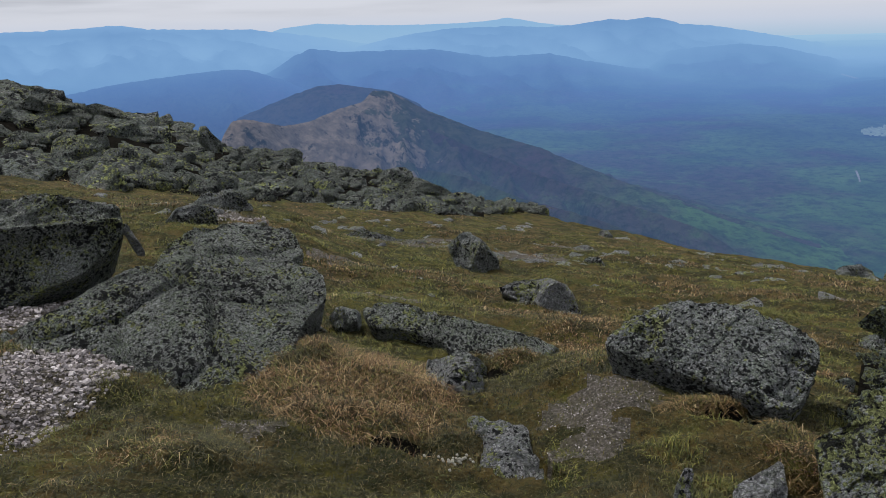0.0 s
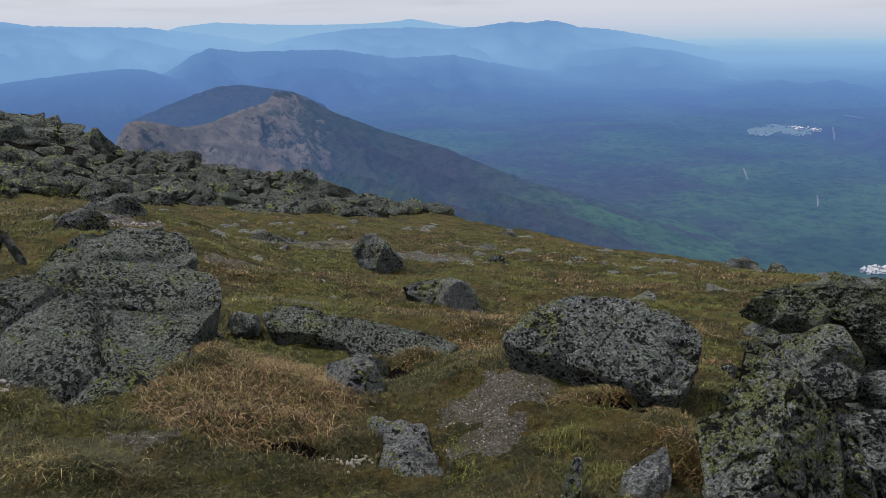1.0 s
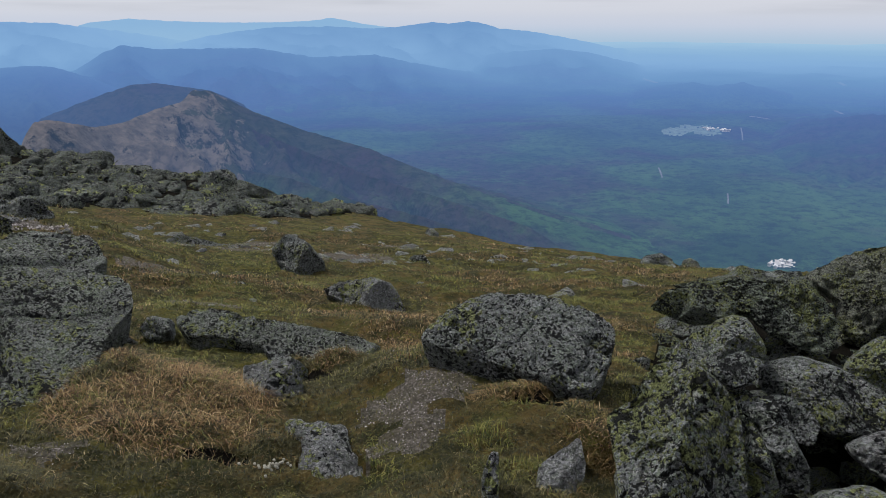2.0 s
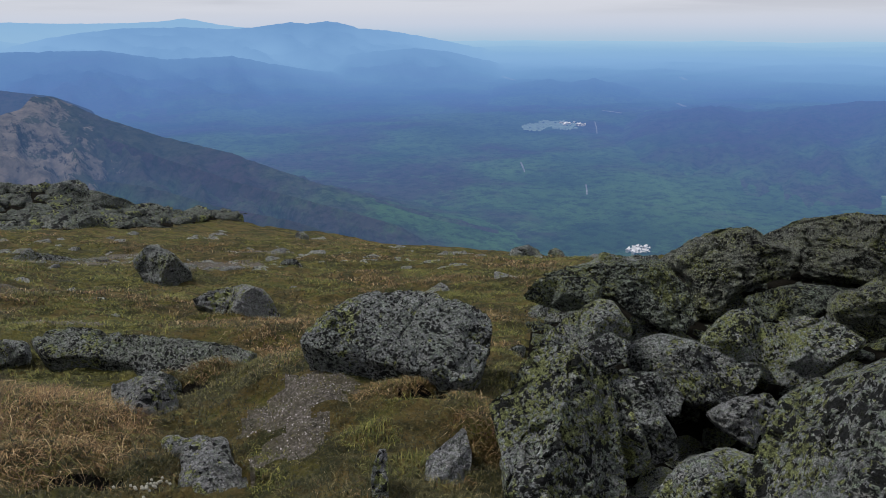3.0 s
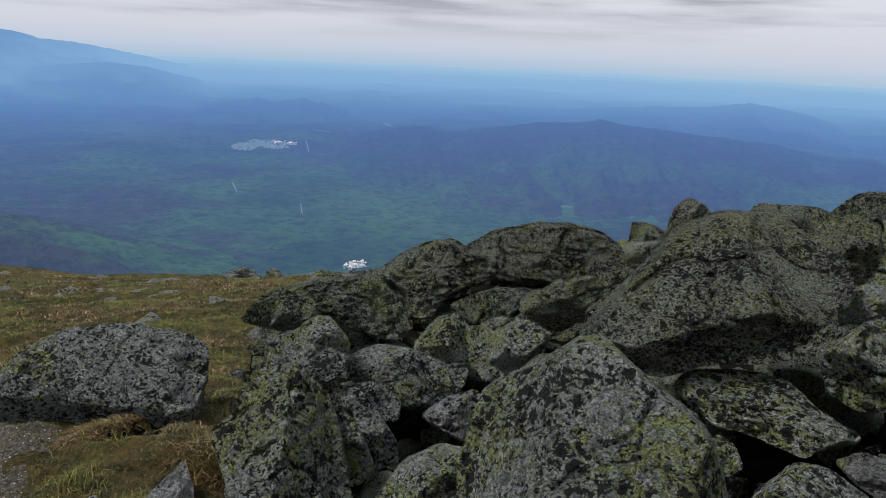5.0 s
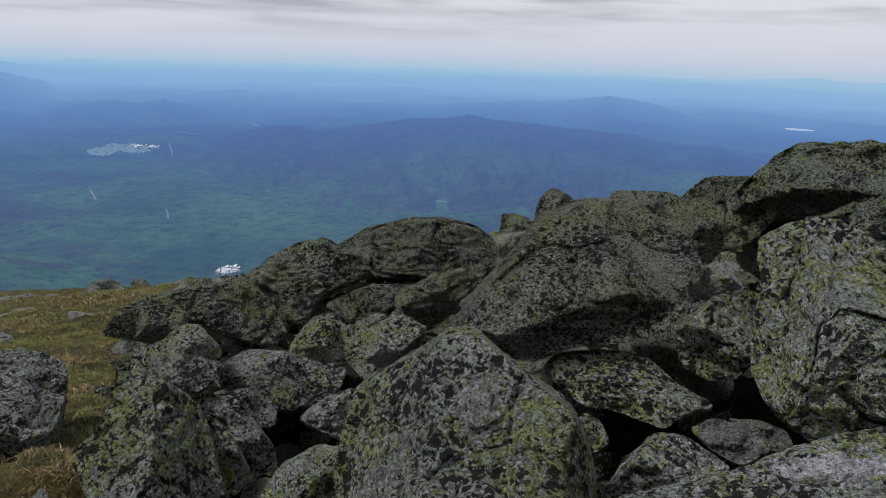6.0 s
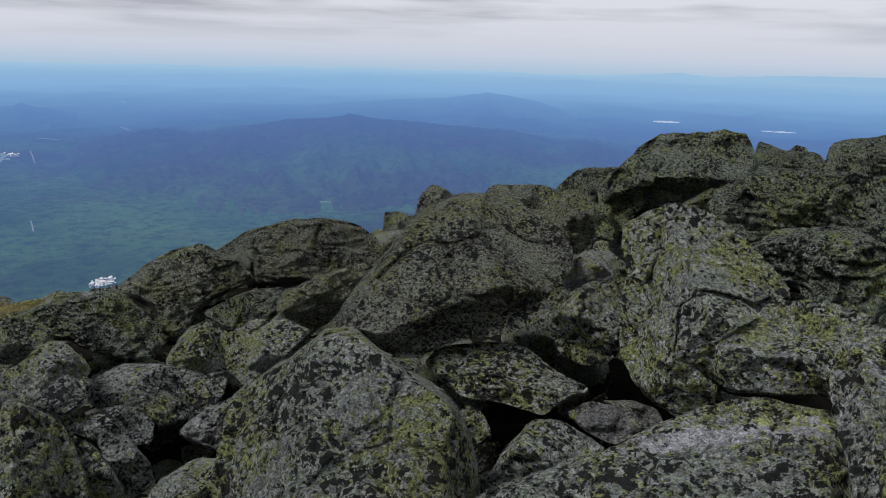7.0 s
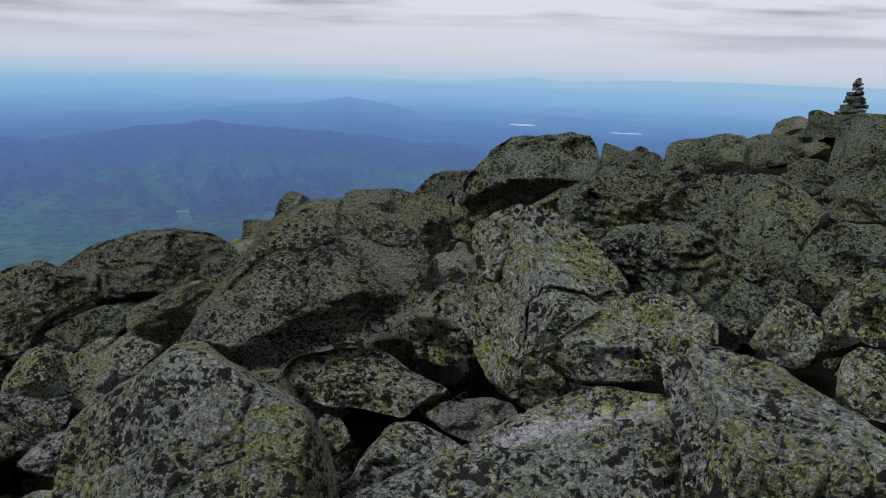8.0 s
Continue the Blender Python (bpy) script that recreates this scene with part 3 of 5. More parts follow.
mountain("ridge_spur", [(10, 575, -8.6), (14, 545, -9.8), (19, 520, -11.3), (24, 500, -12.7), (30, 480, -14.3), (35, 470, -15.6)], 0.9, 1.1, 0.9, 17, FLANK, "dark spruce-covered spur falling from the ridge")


# ---------- rocks ----------
def smooth_loop(points, rounds):
    for _ in range(rounds):
        nxt = np.roll(points, -1, 0)
        points = np.stack([0.88 * points + 0.12 * nxt, 0.12 * points + 0.88 * nxt], 1).reshape(-1, 2)
    return points


def resample(points, count):
    nxt = np.roll(points, -1, 0)
    step = np.hypot(*(nxt - points).T)
    along = np.r_[0, np.cumsum(step)]
    want = np.linspace(0, along[-1], count, endpoint=False)
    loop = np.vstack([points, points[:1]])
    return np.stack([np.interp(want, along, loop[:, k]) for k in (0, 1)], -1)


def flakes(p, scale, off, slope):
    """Frost-split relief: each cell of a broken grid is a small tilted plane."""
    d, c = noise.voronoi(p * scale + off)
    tilt = noise.cell_vector(c[0] * 97.0)
    return (p * scale + off - c[0]).dot(tilt) / scale * slope - max(0.0, 0.09 - (d[1] - d[0])) / scale * 0.9


def rock_mesh(outline, depth, seed, mat, round_m, rings, bulge, rough, facets=(), wave=1.0, strata=1.0, stoop=0.0, keen=5.0, streak=()):
    """A boulder: a face of flat facets inside its rim, which juts out stooping by that angle, and a body that narrows behind it."""
    rng = random.Random(seed)
    rim = resample(smooth_loop(np.array(outline, float), 1), round_m)
    size = float(min(np.ptp(rim[:, 0]), np.ptp(rim[:, 1])))
    mid = rim.mean(0)
    front = size * bulge
    slants = list(facets)
    if not facets:
        slants.append((rng.uniform(-0.5, 0.5), rng.uniform(0.4, 1.0), rng.uniform(0.75, 1.0)))
        slants.append((rng.uniform(-0.7, 0.7), -rng.uniform(0.4, 1.2), rng.uniform(0.65, 1.0)))
        slants.append((rng.choice((-1, 1)) * rng.uniform(0.7, 1.5), rng.uniform(-0.3, 0.5), rng.uniform(0.6, 0.9)))
    verts = []

    def put(s, p, w):
        u, v = mid + (p - mid) * s
        verts.append(Vector((u, v, w)))

    for i in range(1, rings + 1):
        s = 1 - (1 - i / rings) ** 1.25
        for p in rim:
            q = (p - mid) * s / size * 2
            w = min(1.0 - 0.12 * s, (1.0 - s) * keen)
            for gx, gy, top in slants:
                w = min(w, top - gx * q[0] - gy * q[1])
            put(s, p, front * max(w, 0.0 if s > 0.97 else 0.06 * (1 - s)))
    tail = max(4, rings // 3)
    for i in range(1, tail + 1):
        k = i / tail
        for p in rim:
            put(1 - 0.22 * k ** 1.6, p, -depth * k)
    middle = len(verts)
    verts.append(Vector((mid[0], mid[1], front * min(1.0, *[t for *_, t in slants]))))
    verts.append(Vector((mid[0], mid[1], -depth)))
    total = rings + tail
    bed, tilt = max(0.05, min(0.16, size / rng.uniform(4, 6))), rng.uniform(-0.5, 0.5)
    step = 0.2 * bed * (strata if size > 0.25 else 0.5 * strata)
    off = Vector((seed * 1.37, seed * 2.11, -seed * 0.73))
    small = min(1.0, size / 0.35)
    for k, p in enumerate(verts):
        n = noise.noise_vector(p * (2.4 / size) + off) * (0.035 * size * wave)
        n += noise.noise_vector(p * 21.0 + off) * (0.009 * rough * small)
        n += noise.noise_vector(p * 48.0 + off) * (0.006 * rough * small)
        leaf = (p.y + tilt * p.x + 0.35 * p.z) / bed + 1.5 * noise.noise(p * (1.7 / size) + off) + 0.5 * noise.noise(p * 9.0 + off)
        n.z -= (leaf % 1.0 - 0.5) * step * max(0.0, 0.25 + noise.noise(p * (3.0 / size) - off) * 1.6)
        n.z += flakes(p, 2.7 / size, off, 0.2 * wave)
        n.z += flakes(p, max(7.0, 6.5 / size), off, 0.2 * max(wave, 0.6))
        if k < rings * round_m:
            s = 1 - (1 - (k // round_m + 1) / rings) ** 1.25
            n.x, n.y = n.x * (1 - 0.45 * s), n.y * (1 - 0.45 * s)
        p = p + n
        verts[k] = Vector((p.x, p.y - math.sin(stoop) * p.z, p.z * math.cos(stoop)))
    faces = []
    for i in range(total - 1):
        for j in range(round_m):
            a, b = i * round_m + j, i * round_m + (j + 1) % round_m
            faces.append((a, a + round_m, b + round_m, b))
    for j in range(round_m):
        faces.append((middle, j, (j + 1) % round_m))
        a = (total - 1) * round_m
        faces.append((middle + 1, a + (j + 1) % round_m, a + j))
    me = mesh_of("rock", verts, faces, [mat, RUBBED] if streak else [mat])
    if streak:
        a, b, wide = Vector(streak[0]), Vector(streak[1]), streak[2]
        for f in me.polygons:
            p = f.center.xy
            k = max(0.0, min(1.0, (p - a).dot(b - a) / (b - a).length_squared))
            if (p - a.lerp(b, k)).length < wide * (0.7 + 0.8 * noise.noise(Vector((p.x * 14, p.y * 14, 2.0)))) and f.center.z > 0:
                f.material_index = 1
    return me


def block_mesh(seed, flat, thick, mat, crush=0.05):
    """An angular frost-split block about one metre long: a hull of a few corners, broken up and roughened."""
    rng = random.Random(seed)
    bm = bmesh.new()
    for _ in range(15):
        q = Vector((rng.uniform(-1, 1), rng.uniform(-1, 1), rng.uniform(-1, 1)))
        q *= 1.0 / max(abs(q.x), abs(q.y), abs(q.z)) * rng.uniform(0.75, 1.0)
        bm.verts.new((q.x * 0.5, q.y * 0.5 * flat, q.z * 0.5 * thick))
    out = bmesh.ops.convex_hull(bm, input=bm.verts)
    bmesh.ops.delete(bm, geom=[v for v in bm.verts if not v.link_faces], context="VERTS")
    bmesh.ops.bevel(bm, geom=bm.edges[:], offset=0.022, segments=1, affect="EDGES")
    bmesh.ops.triangulate(bm, faces=bm.faces[:])
    for _ in range(2):
        long = [e for e in bm.edges if e.calc_length() > 0.13]
        bmesh.ops.subdivide_edges(bm, edges=long, cuts=1)
        bmesh.ops.triangulate(bm, faces=bm.faces[:])
    off = Vector((seed * 1.7, seed * 0.9, seed * 2.3))
    for v in bm.verts:
        v.co += noise.noise_vector(v.co * 3.2 + off) * crush + noise.noise_vector(v.co * 9.0 + off) * crush * 0.6
    me = bpy.data.meshes.new("rock")
    bm.to_mesh(me)
    bm.free()
    me.materials.append(mat)
    return me


def rock(name, at, heading, lean, depth, seed, mat, label, group, outline, fine=1.0, bulge=0.46, rough=1.0, facets=(), bed=0.0, wave=1.0, strata=1.0, streak=()):
    """A rock whose face looks back along heading and leans back by lean; outline: the face's corners in metres."""
    size = max(np.ptp([p[0] for p in outline]), np.ptp([p[1] for p in outline]))
    round_m = int(min(210, max(72, 116 * fine)))
    stoop = 0.0 if bed else radians(lean) - math.atan2(1.5 - at[2], math.hypot(at[0], at[1]))
    ob = new(name, rock_mesh(outline, depth, seed, mat, round_m, max(8, round_m // 4), bulge, rough, facets, wave, strata, stoop, 2.4 if bed else 5.0, streak))
    if bed and lean > 35:
        flat = math.sin(radians(lean))
        plan = [(min(0.98, bed + 0.16) * u, (0.98 if v > 0 else bed) * v * flat) for u, v in outline]
        BEDS.append((at[0], at[1], size * 0.75, math.cos(radians(heading)), math.sin(radians(heading)), at[2] - 0.06, 1 / math.tan(radians(lean)), plan))
    ob.matrix_world = pose(*at, 0, 0, -heading) @ pose(0, 0, 0, 90 - lean)
    return tagged(ob, label, name, group)


rock("rock_slab", (-1.09, 4.61, -0.07), -14.1, 76, 0.4, 1, LEDGE, "broad lichen-speckled grey ledge sunk in turf and gravel", "slabs in the turf", [(0.28, 0.90), (0.52, 0.93), (0.81, 0.76), (0.87, 0.49), (0.85, 0.29), (0.75, 0.24), (0.92, 0.01), (0.89, -0.24), (0.65, -0.53), (0.59, -0.71), (0.29, -0.91), (0.08, -1.04), (-0.06, -1.07), (-0.12, -0.91), (-0.31, -0.76), (-0.35, -0.60), (-0.73, -0.47), (-0.90, -0.26), (-0.92, -0.10), (-0.75, -0.03), (-0.61, 0.11), (-0.39, 0.30), (-0.12, 0.44), (0.03, 0.71)], 1.8, bulge=0.1, rough=0.9, wave=0.28, bed=0.92, strata=0.7)
rock("rock_slab", (-2.10, 5.39, 0.11), -20.3, 45, 0.8, 2, LEDGE, "big dark grey slab perched on a stone ledge", "slabs in the turf", [(-0.49, 0.37), (-0.19, 0.41), (0.02, 0.43), (0.26, 0.35), (0.40, 0.28), (0.54, 0.23), (0.55, 0.06), (0.46, -0.07), (0.25, -0.26), (0.03, -0.33), (-0.18, -0.41), (-0.28, -0.43), (-0.55, -0.31)], 1.3, bulge=0.5, wave=0.5, strata=2.0, bed=0.86, facets=[(0.1, 1.4, 0.5), (0.4, -1.8, 0.5)])
rock("stone", (-1.55, 5.61, 0.05), -15.2, 20, 0.12, 3, BARE, "thin grey stone propping up a slab", "slabs in the turf", [(-0.07, 0.11), (-0.03, 0.13), (0.06, -0.06), (0.07, -0.13), (0.01, -0.11)], 0.35, bed=0.86)
rock("rock_slab", (-1.83, 9.09, -0.59), -11.3, 20, 0.4, 4, SPECKLED, "lichen-speckled grey schist slab lying in alpine turf", "slabs in the turf", [(-0.30, -0.07), (-0.16, 0.10), (0.09, 0.13), (0.30, 0.01), (0.28, -0.21), (-0.12, -0.22)], 0.35, bed=0.86)
rock("rock_slab", (-1.69, 10.60, -0.76), -8.8, 50, 0.3, 5, SPECKLED, "lichen-speckled grey schist slab lying in alpine turf", "slabs in the turf", [(-0.40, -0.03), (-0.24, 0.17), (0.20, 0.14), (0.40, -0.19), (0.03, -0.29)], 0.35, bed=0.86)
rock("boulder", (1.73, 3.41, -0.11), 25.2, 67, 0.6, 6, SPECKLED, "black-speckled grey boulder set in alpine turf", "", [(-0.51, -0.04), (-0.44, 0.09), (-0.30, 0.25), (-0.12, 0.34), (0.11, 0.34), (0.29, 0.26), (0.41, 0.20), (0.51, 0.09), (0.50, -0.05), (0.44, -0.21), (0.37, -0.34), (0.24, -0.33), (0.04, -0.24), (-0.19, -0.15), (-0.37, -0.12)], 1.6, rough=1.2, wave=0.7, strata=0.7, bed=0.86, bulge=0.1, facets=[(-0.2, 0.2, 0.95)])
rock("stone", (0.69, 4.95, -0.54), 7.5, 72, 0.35, 7, LEDGE, "long flat grey slab in the sedge", "stones in the turf", [(-0.69, 0.23), (-0.58, 0.32), (-0.39, 0.30), (-0.19, 0.18), (0.19, -0.01), (0.69, -0.21), (0.47, -0.38), (0.17, -0.46), (0.07, -0.36), (-0.12, -0.10), (-0.34, 0.01), (-0.60, 0.04)], 0.81, bulge=0.12, wave=0.4, strata=0.6, bed=0.92)
rock("stone", (0.66, 4.51, -0.54), 7.4, 40, 0.3, 8, SPECKLED, "grey weathered stone half sunk in alpine turf", "stones in the turf", [(-0.14, 0.11), (0.03, 0.01), (0.14, -0.07), (0.13, -0.19), (-0.01, -0.14)], 0.35, bed=0.86)
rock("stone", (0.52, 3.93, -0.39), 6.5, 60, 0.25, 9, BARE, "grey weathered stone half sunk in alpine turf", "stones in the turf", [(-0.16, 0.10), (-0.03, 0.12), (0.12, 0.06), (0.16, -0.05), (0.14, -0.21), (-0.07, -0.17), (-0.15, -0.04)], 0.35, bed=0.86)
rock("stone", (-0.09, 5.40, -0.57), -1.7, 30, 0.25, 10, SPECKLED, "grey weathered stone half sunk in alpine turf", "stones in the turf", [(-0.12, 0.00), (-0.04, 0.09), (0.12, 0.04), (0.12, -0.14), (-0.04, -0.14)], 0.35, bed=0.86)
rock("stone", (-0.34, 5.46, -0.64), -4.2, 50, 0.2, 11, SPECKLED, "grey weathered stone half sunk in alpine turf", "stones in the turf", [(-0.13, -0.03), (0.02, 0.05), (0.13, -0.07), (-0.07, -0.09)], 0.35, bed=0.86)
rock("stone", (0.66, 3.11, -0.41), 10.7, 76, 0.22, 12, BARE, "flat pale grey flagstone in the turf", "stones in the turf", [(-0.22, 0.24), (0.00, 0.21), (0.09, 0.18), (0.10, 0.03), (0.22, -0.38), (0.02, -0.22), (-0.16, -0.19), (-0.12, 0.09)], 0.42, bulge=0.12, bed=1.05)
rock("stone", (1.93, 7.66, -1.33), 13.8, 45, 0.5, 13, BARE, "grey weathered stone half sunk in alpine turf", "stones in the turf", [(-0.45, 0.07), (-0.22, 0.17), (0.14, 0.18), (0.32, 0.11), (0.45, -0.23), (0.40, -0.31), (0.19, -0.31), (-0.10, -0.18)], 0.35, bed=0.86)
rock("stone", (1.64, 10.21, -1.61), 9.1, 25, 0.45, 14, SPECKLED, "grey weathered stone half sunk in alpine turf", "stones in the turf", [(-0.36, 0.11), (-0.12, 0.32), (0.16, 0.17), (0.36, -0.10), (0.34, -0.42), (0.14, -0.46), (-0.15, -0.38)], 0.35, bed=0.86)
rock("stone", (1.06, 2.19, -0.08), 23.6, 20, 0.12, 15, BARE, "grey weathered stone half sunk in alpine turf", "stones in the turf", [(-0.03, -0.10), (-0.03, 0.02), (-0.00, 0.10), (0.03, 0.10), (0.03, 0.02), (0.03, -0.17)], 0.35, bed=0.86)
rock("stone", (1.42, 2.33, -0.20), 29.5, 40, 0.25, 16, BARE, "grey weathered stone half sunk in alpine turf", "stones in the turf", [(-0.10, -0.23), (-0.09, 0.01), (-0.03, 0.06), (0.07, 0.14), (0.10, 0.02), (0.04, -0.22)], 0.35, bed=0.86)
rock("stone", (2.92, 4.00, -0.69), 34.9, 50, 0.2, 17, SPECKLED, "grey weathered stone half sunk in alpine turf", "stones in the turf", [(-0.06, 0.00), (0.01, 0.04), (0.06, 0.03), (0.05, -0.04), (-0.02, -0.06)], 0.35, bed=0.86)
rock("stone", (3.60, 10.87, -2.05), 17.8, 40, 0.3, 18, SPECKLED, "grey weathered stone half sunk in alpine turf", "stones in the turf", [(-0.19, -0.00), (-0.10, 0.07), (0.07, 0.06), (0.19, -0.12), (-0.02, -0.12)], 0.35, bed=0.86)
rock("stone", (5.38, 11.13, -2.54), 25.6, 40, 0.3, 19, SPECKLED, "grey weathered stone half sunk in alpine turf", "stones in the turf", [(-0.14, -0.01), (0.03, 0.08), (0.14, -0.04), (0.00, -0.13)], 0.35, bed=0.86)
rock("stone", (6.30, 18.22, -3.77), 18.7, 30, 0.5, 20, SPECKLED, "grey weathered stone half sunk in alpine turf", "stones in the turf", [(-0.19, -0.14), (-0.16, 0.09), (0.03, 0.13), (0.19, -0.05), (0.03, -0.23)], 0.35, bed=0.86)
rock("stone", (14.25, 18.03, -5.48), 37.8, 15, 0.6, 21, SPECKLED, "grey weathered stone half sunk in alpine turf", "stones in the turf", [(-0.35, -0.30), (-0.28, 0.15), (-0.08, 0.25), (0.17, 0.14), (0.35, -0.18), (-0.04, -0.39)], 0.35, bed=0.86)
rock("stone", (11.77, 16.33, -4.57), 35.7, 40, 0.8, 22, SPECKLED, "grey weathered stone half sunk in alpine turf", "stones in the turf", [(-0.50, -0.23), (-0.31, 0.14), (0.12, 0.26), (0.42, 0.12), (0.50, -0.24), (-0.06, -0.40)], 0.35, bed=0.86)
rock("stone", (0.28, 13.49, -2.19), 0.3, 78, 0.2, 23, SPECKLED, "grey weathered stone half sunk in alpine turf", "stones in the turf", [(-0.69, 0.10), (0.16, 0.16), (0.69, -0.20), (0.23, -0.26)], 0.35, bed=0.86)
rock("boulder", (1.77, 2.10, -0.04), 39.4, 35, 0.6, 24, LICHEN, "grey lichen-covered boulder at the edge of the rock pile", "boulders of the rock pile", [(-0.27, 0.08), (-0.22, 0.12), (-0.17, 0.16), (-0.12, 0.30), (-0.03, 0.33), (0.06, 0.33), (0.15, 0.25), (0.19, 0.20), (0.23, 0.09), (0.25, -0.09), (0.27, -0.20), (0.25, -0.33), (-0.18, -0.31), (-0.21, -0.11)], 1.4, wave=0.8, facets=[(1.1, 0.1, 0.75), (-0.7, 0.5, 0.8)])
rock("boulder", (2.04, 1.99, -0.07), 44.1, 20, 0.4, 25, LICHEN, "grey lichen-covered boulder at the edge of the rock pile", "boulders of the rock pile", [(-0.10, 0.19), (0.00, 0.10), (0.07, -0.01), (0.10, -0.10), (0.05, -0.17), (-0.01, -0.19), (-0.06, 0.03)], 0.38)
rock("boulder", (2.61, 2.79, -0.16), 42.0, 45, 0.4, 26, SPECKLED, "grey lichen-covered boulder at the edge of the rock pile", "boulders of the rock pile", [(-0.12, 0.01), (0.03, 0.11), (0.11, 0.06), (0.12, -0.05), (-0.00, -0.11), (-0.12, -0.04)], 0.35)
rock("boulder", (3.25, 2.78, -0.43), 48.2, 45, 0.5, 27, SPECKLED, "grey lichen-covered boulder at the edge of the rock pile", "boulders of the rock pile", [(-0.38, 0.11), (-0.20, 0.22), (0.01, 0.20), (0.21, 0.12), (0.39, 0.07), (0.35, -0.05), (0.21, -0.15), (0.02, -0.22), (-0.08, -0.10), (-0.32, -0.04), (-0.39, 0.04)], 0.53)
rock("boulder", (2.70, 2.58, -0.32), 45.4, 50, 0.4, 28, SPECKLED, "grey lichen-covered boulder at the edge of the rock pile", "boulders of the rock pile", [(-0.20, 0.07), (0.06, 0.12), (0.20, -0.00), (0.18, -0.12), (0.06, -0.11), (-0.06, -0.07), (-0.19, 0.01)], 0.35)
rock("boulder", (2.37, 2.17, -0.26), 45.9, 35, 0.4, 29, SPECKLED, "grey lichen-covered boulder at the edge of the rock pile", "boulders of the rock pile", [(-0.11, 0.13), (-0.00, 0.14), (0.09, 0.01), (0.11, -0.10), (0.00, -0.14), (-0.07, -0.02)], 0.35)
rock("boulder", (3.06, 2.27, -0.42), 51.7, 50, 0.4, 30, BARE, "grey lichen-covered boulder at the edge of the rock pile", "boulders of the rock pile", [(-0.17, -0.01), (-0.06, 0.09), (0.12, 0.16), (0.17, 0.09), (0.10, -0.05), (0.08, -0.16), (-0.08, -0.09), (-0.14, -0.05)], 0.35)
rock("boulder", (2.04, 1.60, -0.12), 50.1, 50, 0.4, 31, LICHEN, "grey lichen-covered boulder at the edge of the rock pile", "boulders of the rock pile", [(-0.18, -0.05), (-0.08, 0.11), (0.07, 0.18), (0.17, 0.17), (0.18, -0.01), (0.14, -0.16), (-0.17, -0.18)], 0.39)
rock("boulder", (2.69, 3.03, -0.11), 40.4, 45, 0.5, 32, LICHEN, "grey lichen-covered boulder at the edge of the rock pile", "boulders of the rock pile", [(-0.25, -0.13), (-0.13, 0.01), (0.06, 0.16), (0.14, 0.15), (0.23, 0.02), (0.25, -0.05), (0.11, -0.11), (-0.06, -0.16)], 0.36)
rock("boulder", (3.32, 4.04, -0.37), 38.7, 5, 0.4, 33, CREST, "grey lichen-covered boulder at the edge of the rock pile", "boulders of the rock pile", [(-0.28, -0.04), (-0.17, 0.11), (-0.06, 0.13), (0.18, 0.13), (0.28, 0.06), (0.26, -0.07), (0.02, -0.13), (-0.14, -0.09)], 0.35)
rock("boulder", (4.05, 4.30, -0.54), 43.9, 45, 0.7, 34, CREST, "grey lichen-covered boulder at the edge of the rock pile", "boulders of the rock pile", [(-0.60, 0.05), (-0.31, 0.19), (0.05, 0.25), (0.33, 0.29), (0.49, 0.13), (0.60, -0.07), (0.57, -0.29), (0.33, -0.29), (0.15, -0.22), (0.01, -0.10), (-0.12, -0.07), (-0.22, 0.07)], 1.0, facets=[(-0.1, 0.3, 0.95), (0.5, -0.4, 1.0)], bulge=0.2, strata=0.8, rough=3.0)
rock("boulder", (5.54, 4.48, -0.71), 50.8, 35, 0.9, 35, PEBBLED, "grey lichen-covered boulder at the edge of the rock pile", "boulders of the rock pile", [(-0.62, 0.06), (-0.39, 0.27), (-0.12, 0.42), (0.18, 0.47), (0.29, 0.35), (0.54, 0.30), (0.62, 0.12), (0.28, -0.07), (0.07, -0.20), (-0.08, -0.47), (-0.24, -0.44), (-0.32, -0.14)], 1.0, facets=[(-0.1, 0.3, 0.95), (0.5, -0.4, 1.0)], bulge=0.2, strata=0.8, rough=3.0)
rock("boulder", (7.67, 4.64, -0.83), 58.6, 40, 1.2, 36, PEBBLED, "grey lichen-covered boulder at the edge of the rock pile", "boulders of the rock pile", [(-0.99, -0.02), (-0.62, 0.24), (-0.10, 0.42), (0.36, 0.42), (0.69, 0.34), (0.92, 0.12), (0.99, -0.10), (0.72, -0.29), (0.10, -0.42), (-0.48, -0.41), (-0.64, -0.13)], 1.0, facets=[(-0.1, 0.3, 0.95), (0.5, -0.4, 1.0)], bulge=0.2, strata=0.8, rough=3.0)
rock("boulder", (4.86, 2.61, -0.28), 60.2, 30, 0.6, 37, PEBBLED, "grey lichen-covered boulder at the edge of the rock pile", "boulders of the rock pile", [(-0.40, -0.10), (-0.35, 0.03), (0.01, 0.17), (0.40, 0.28), (0.21, 0.10), (0.03, -0.17), (-0.12, -0.28), (-0.28, -0.23)], 0.44, rough=3.0)
rock("boulder", (4.81, 3.33, -0.48), 54.3, 40, 0.5, 38, CREST, "grey lichen-covered boulder at the edge of the rock pile", "boulders of the rock pile", [(-0.32, -0.01), (0.03, 0.16), (0.32, 0.17), (0.28, -0.04), (0.09, -0.17), (-0.13, -0.14)], 0.35)
rock("boulder", (3.82, 2.95, -0.38), 51.4, 35, 0.5, 39, LICHEN, "grey lichen-covered boulder at the edge of the rock pile", "boulders of the rock pile", [(-0.20, -0.03), (-0.07, 0.14), (0.08, 0.19), (0.16, 0.07), (0.22, -0.17), (0.02, -0.19), (-0.22, -0.16)], 0.35)
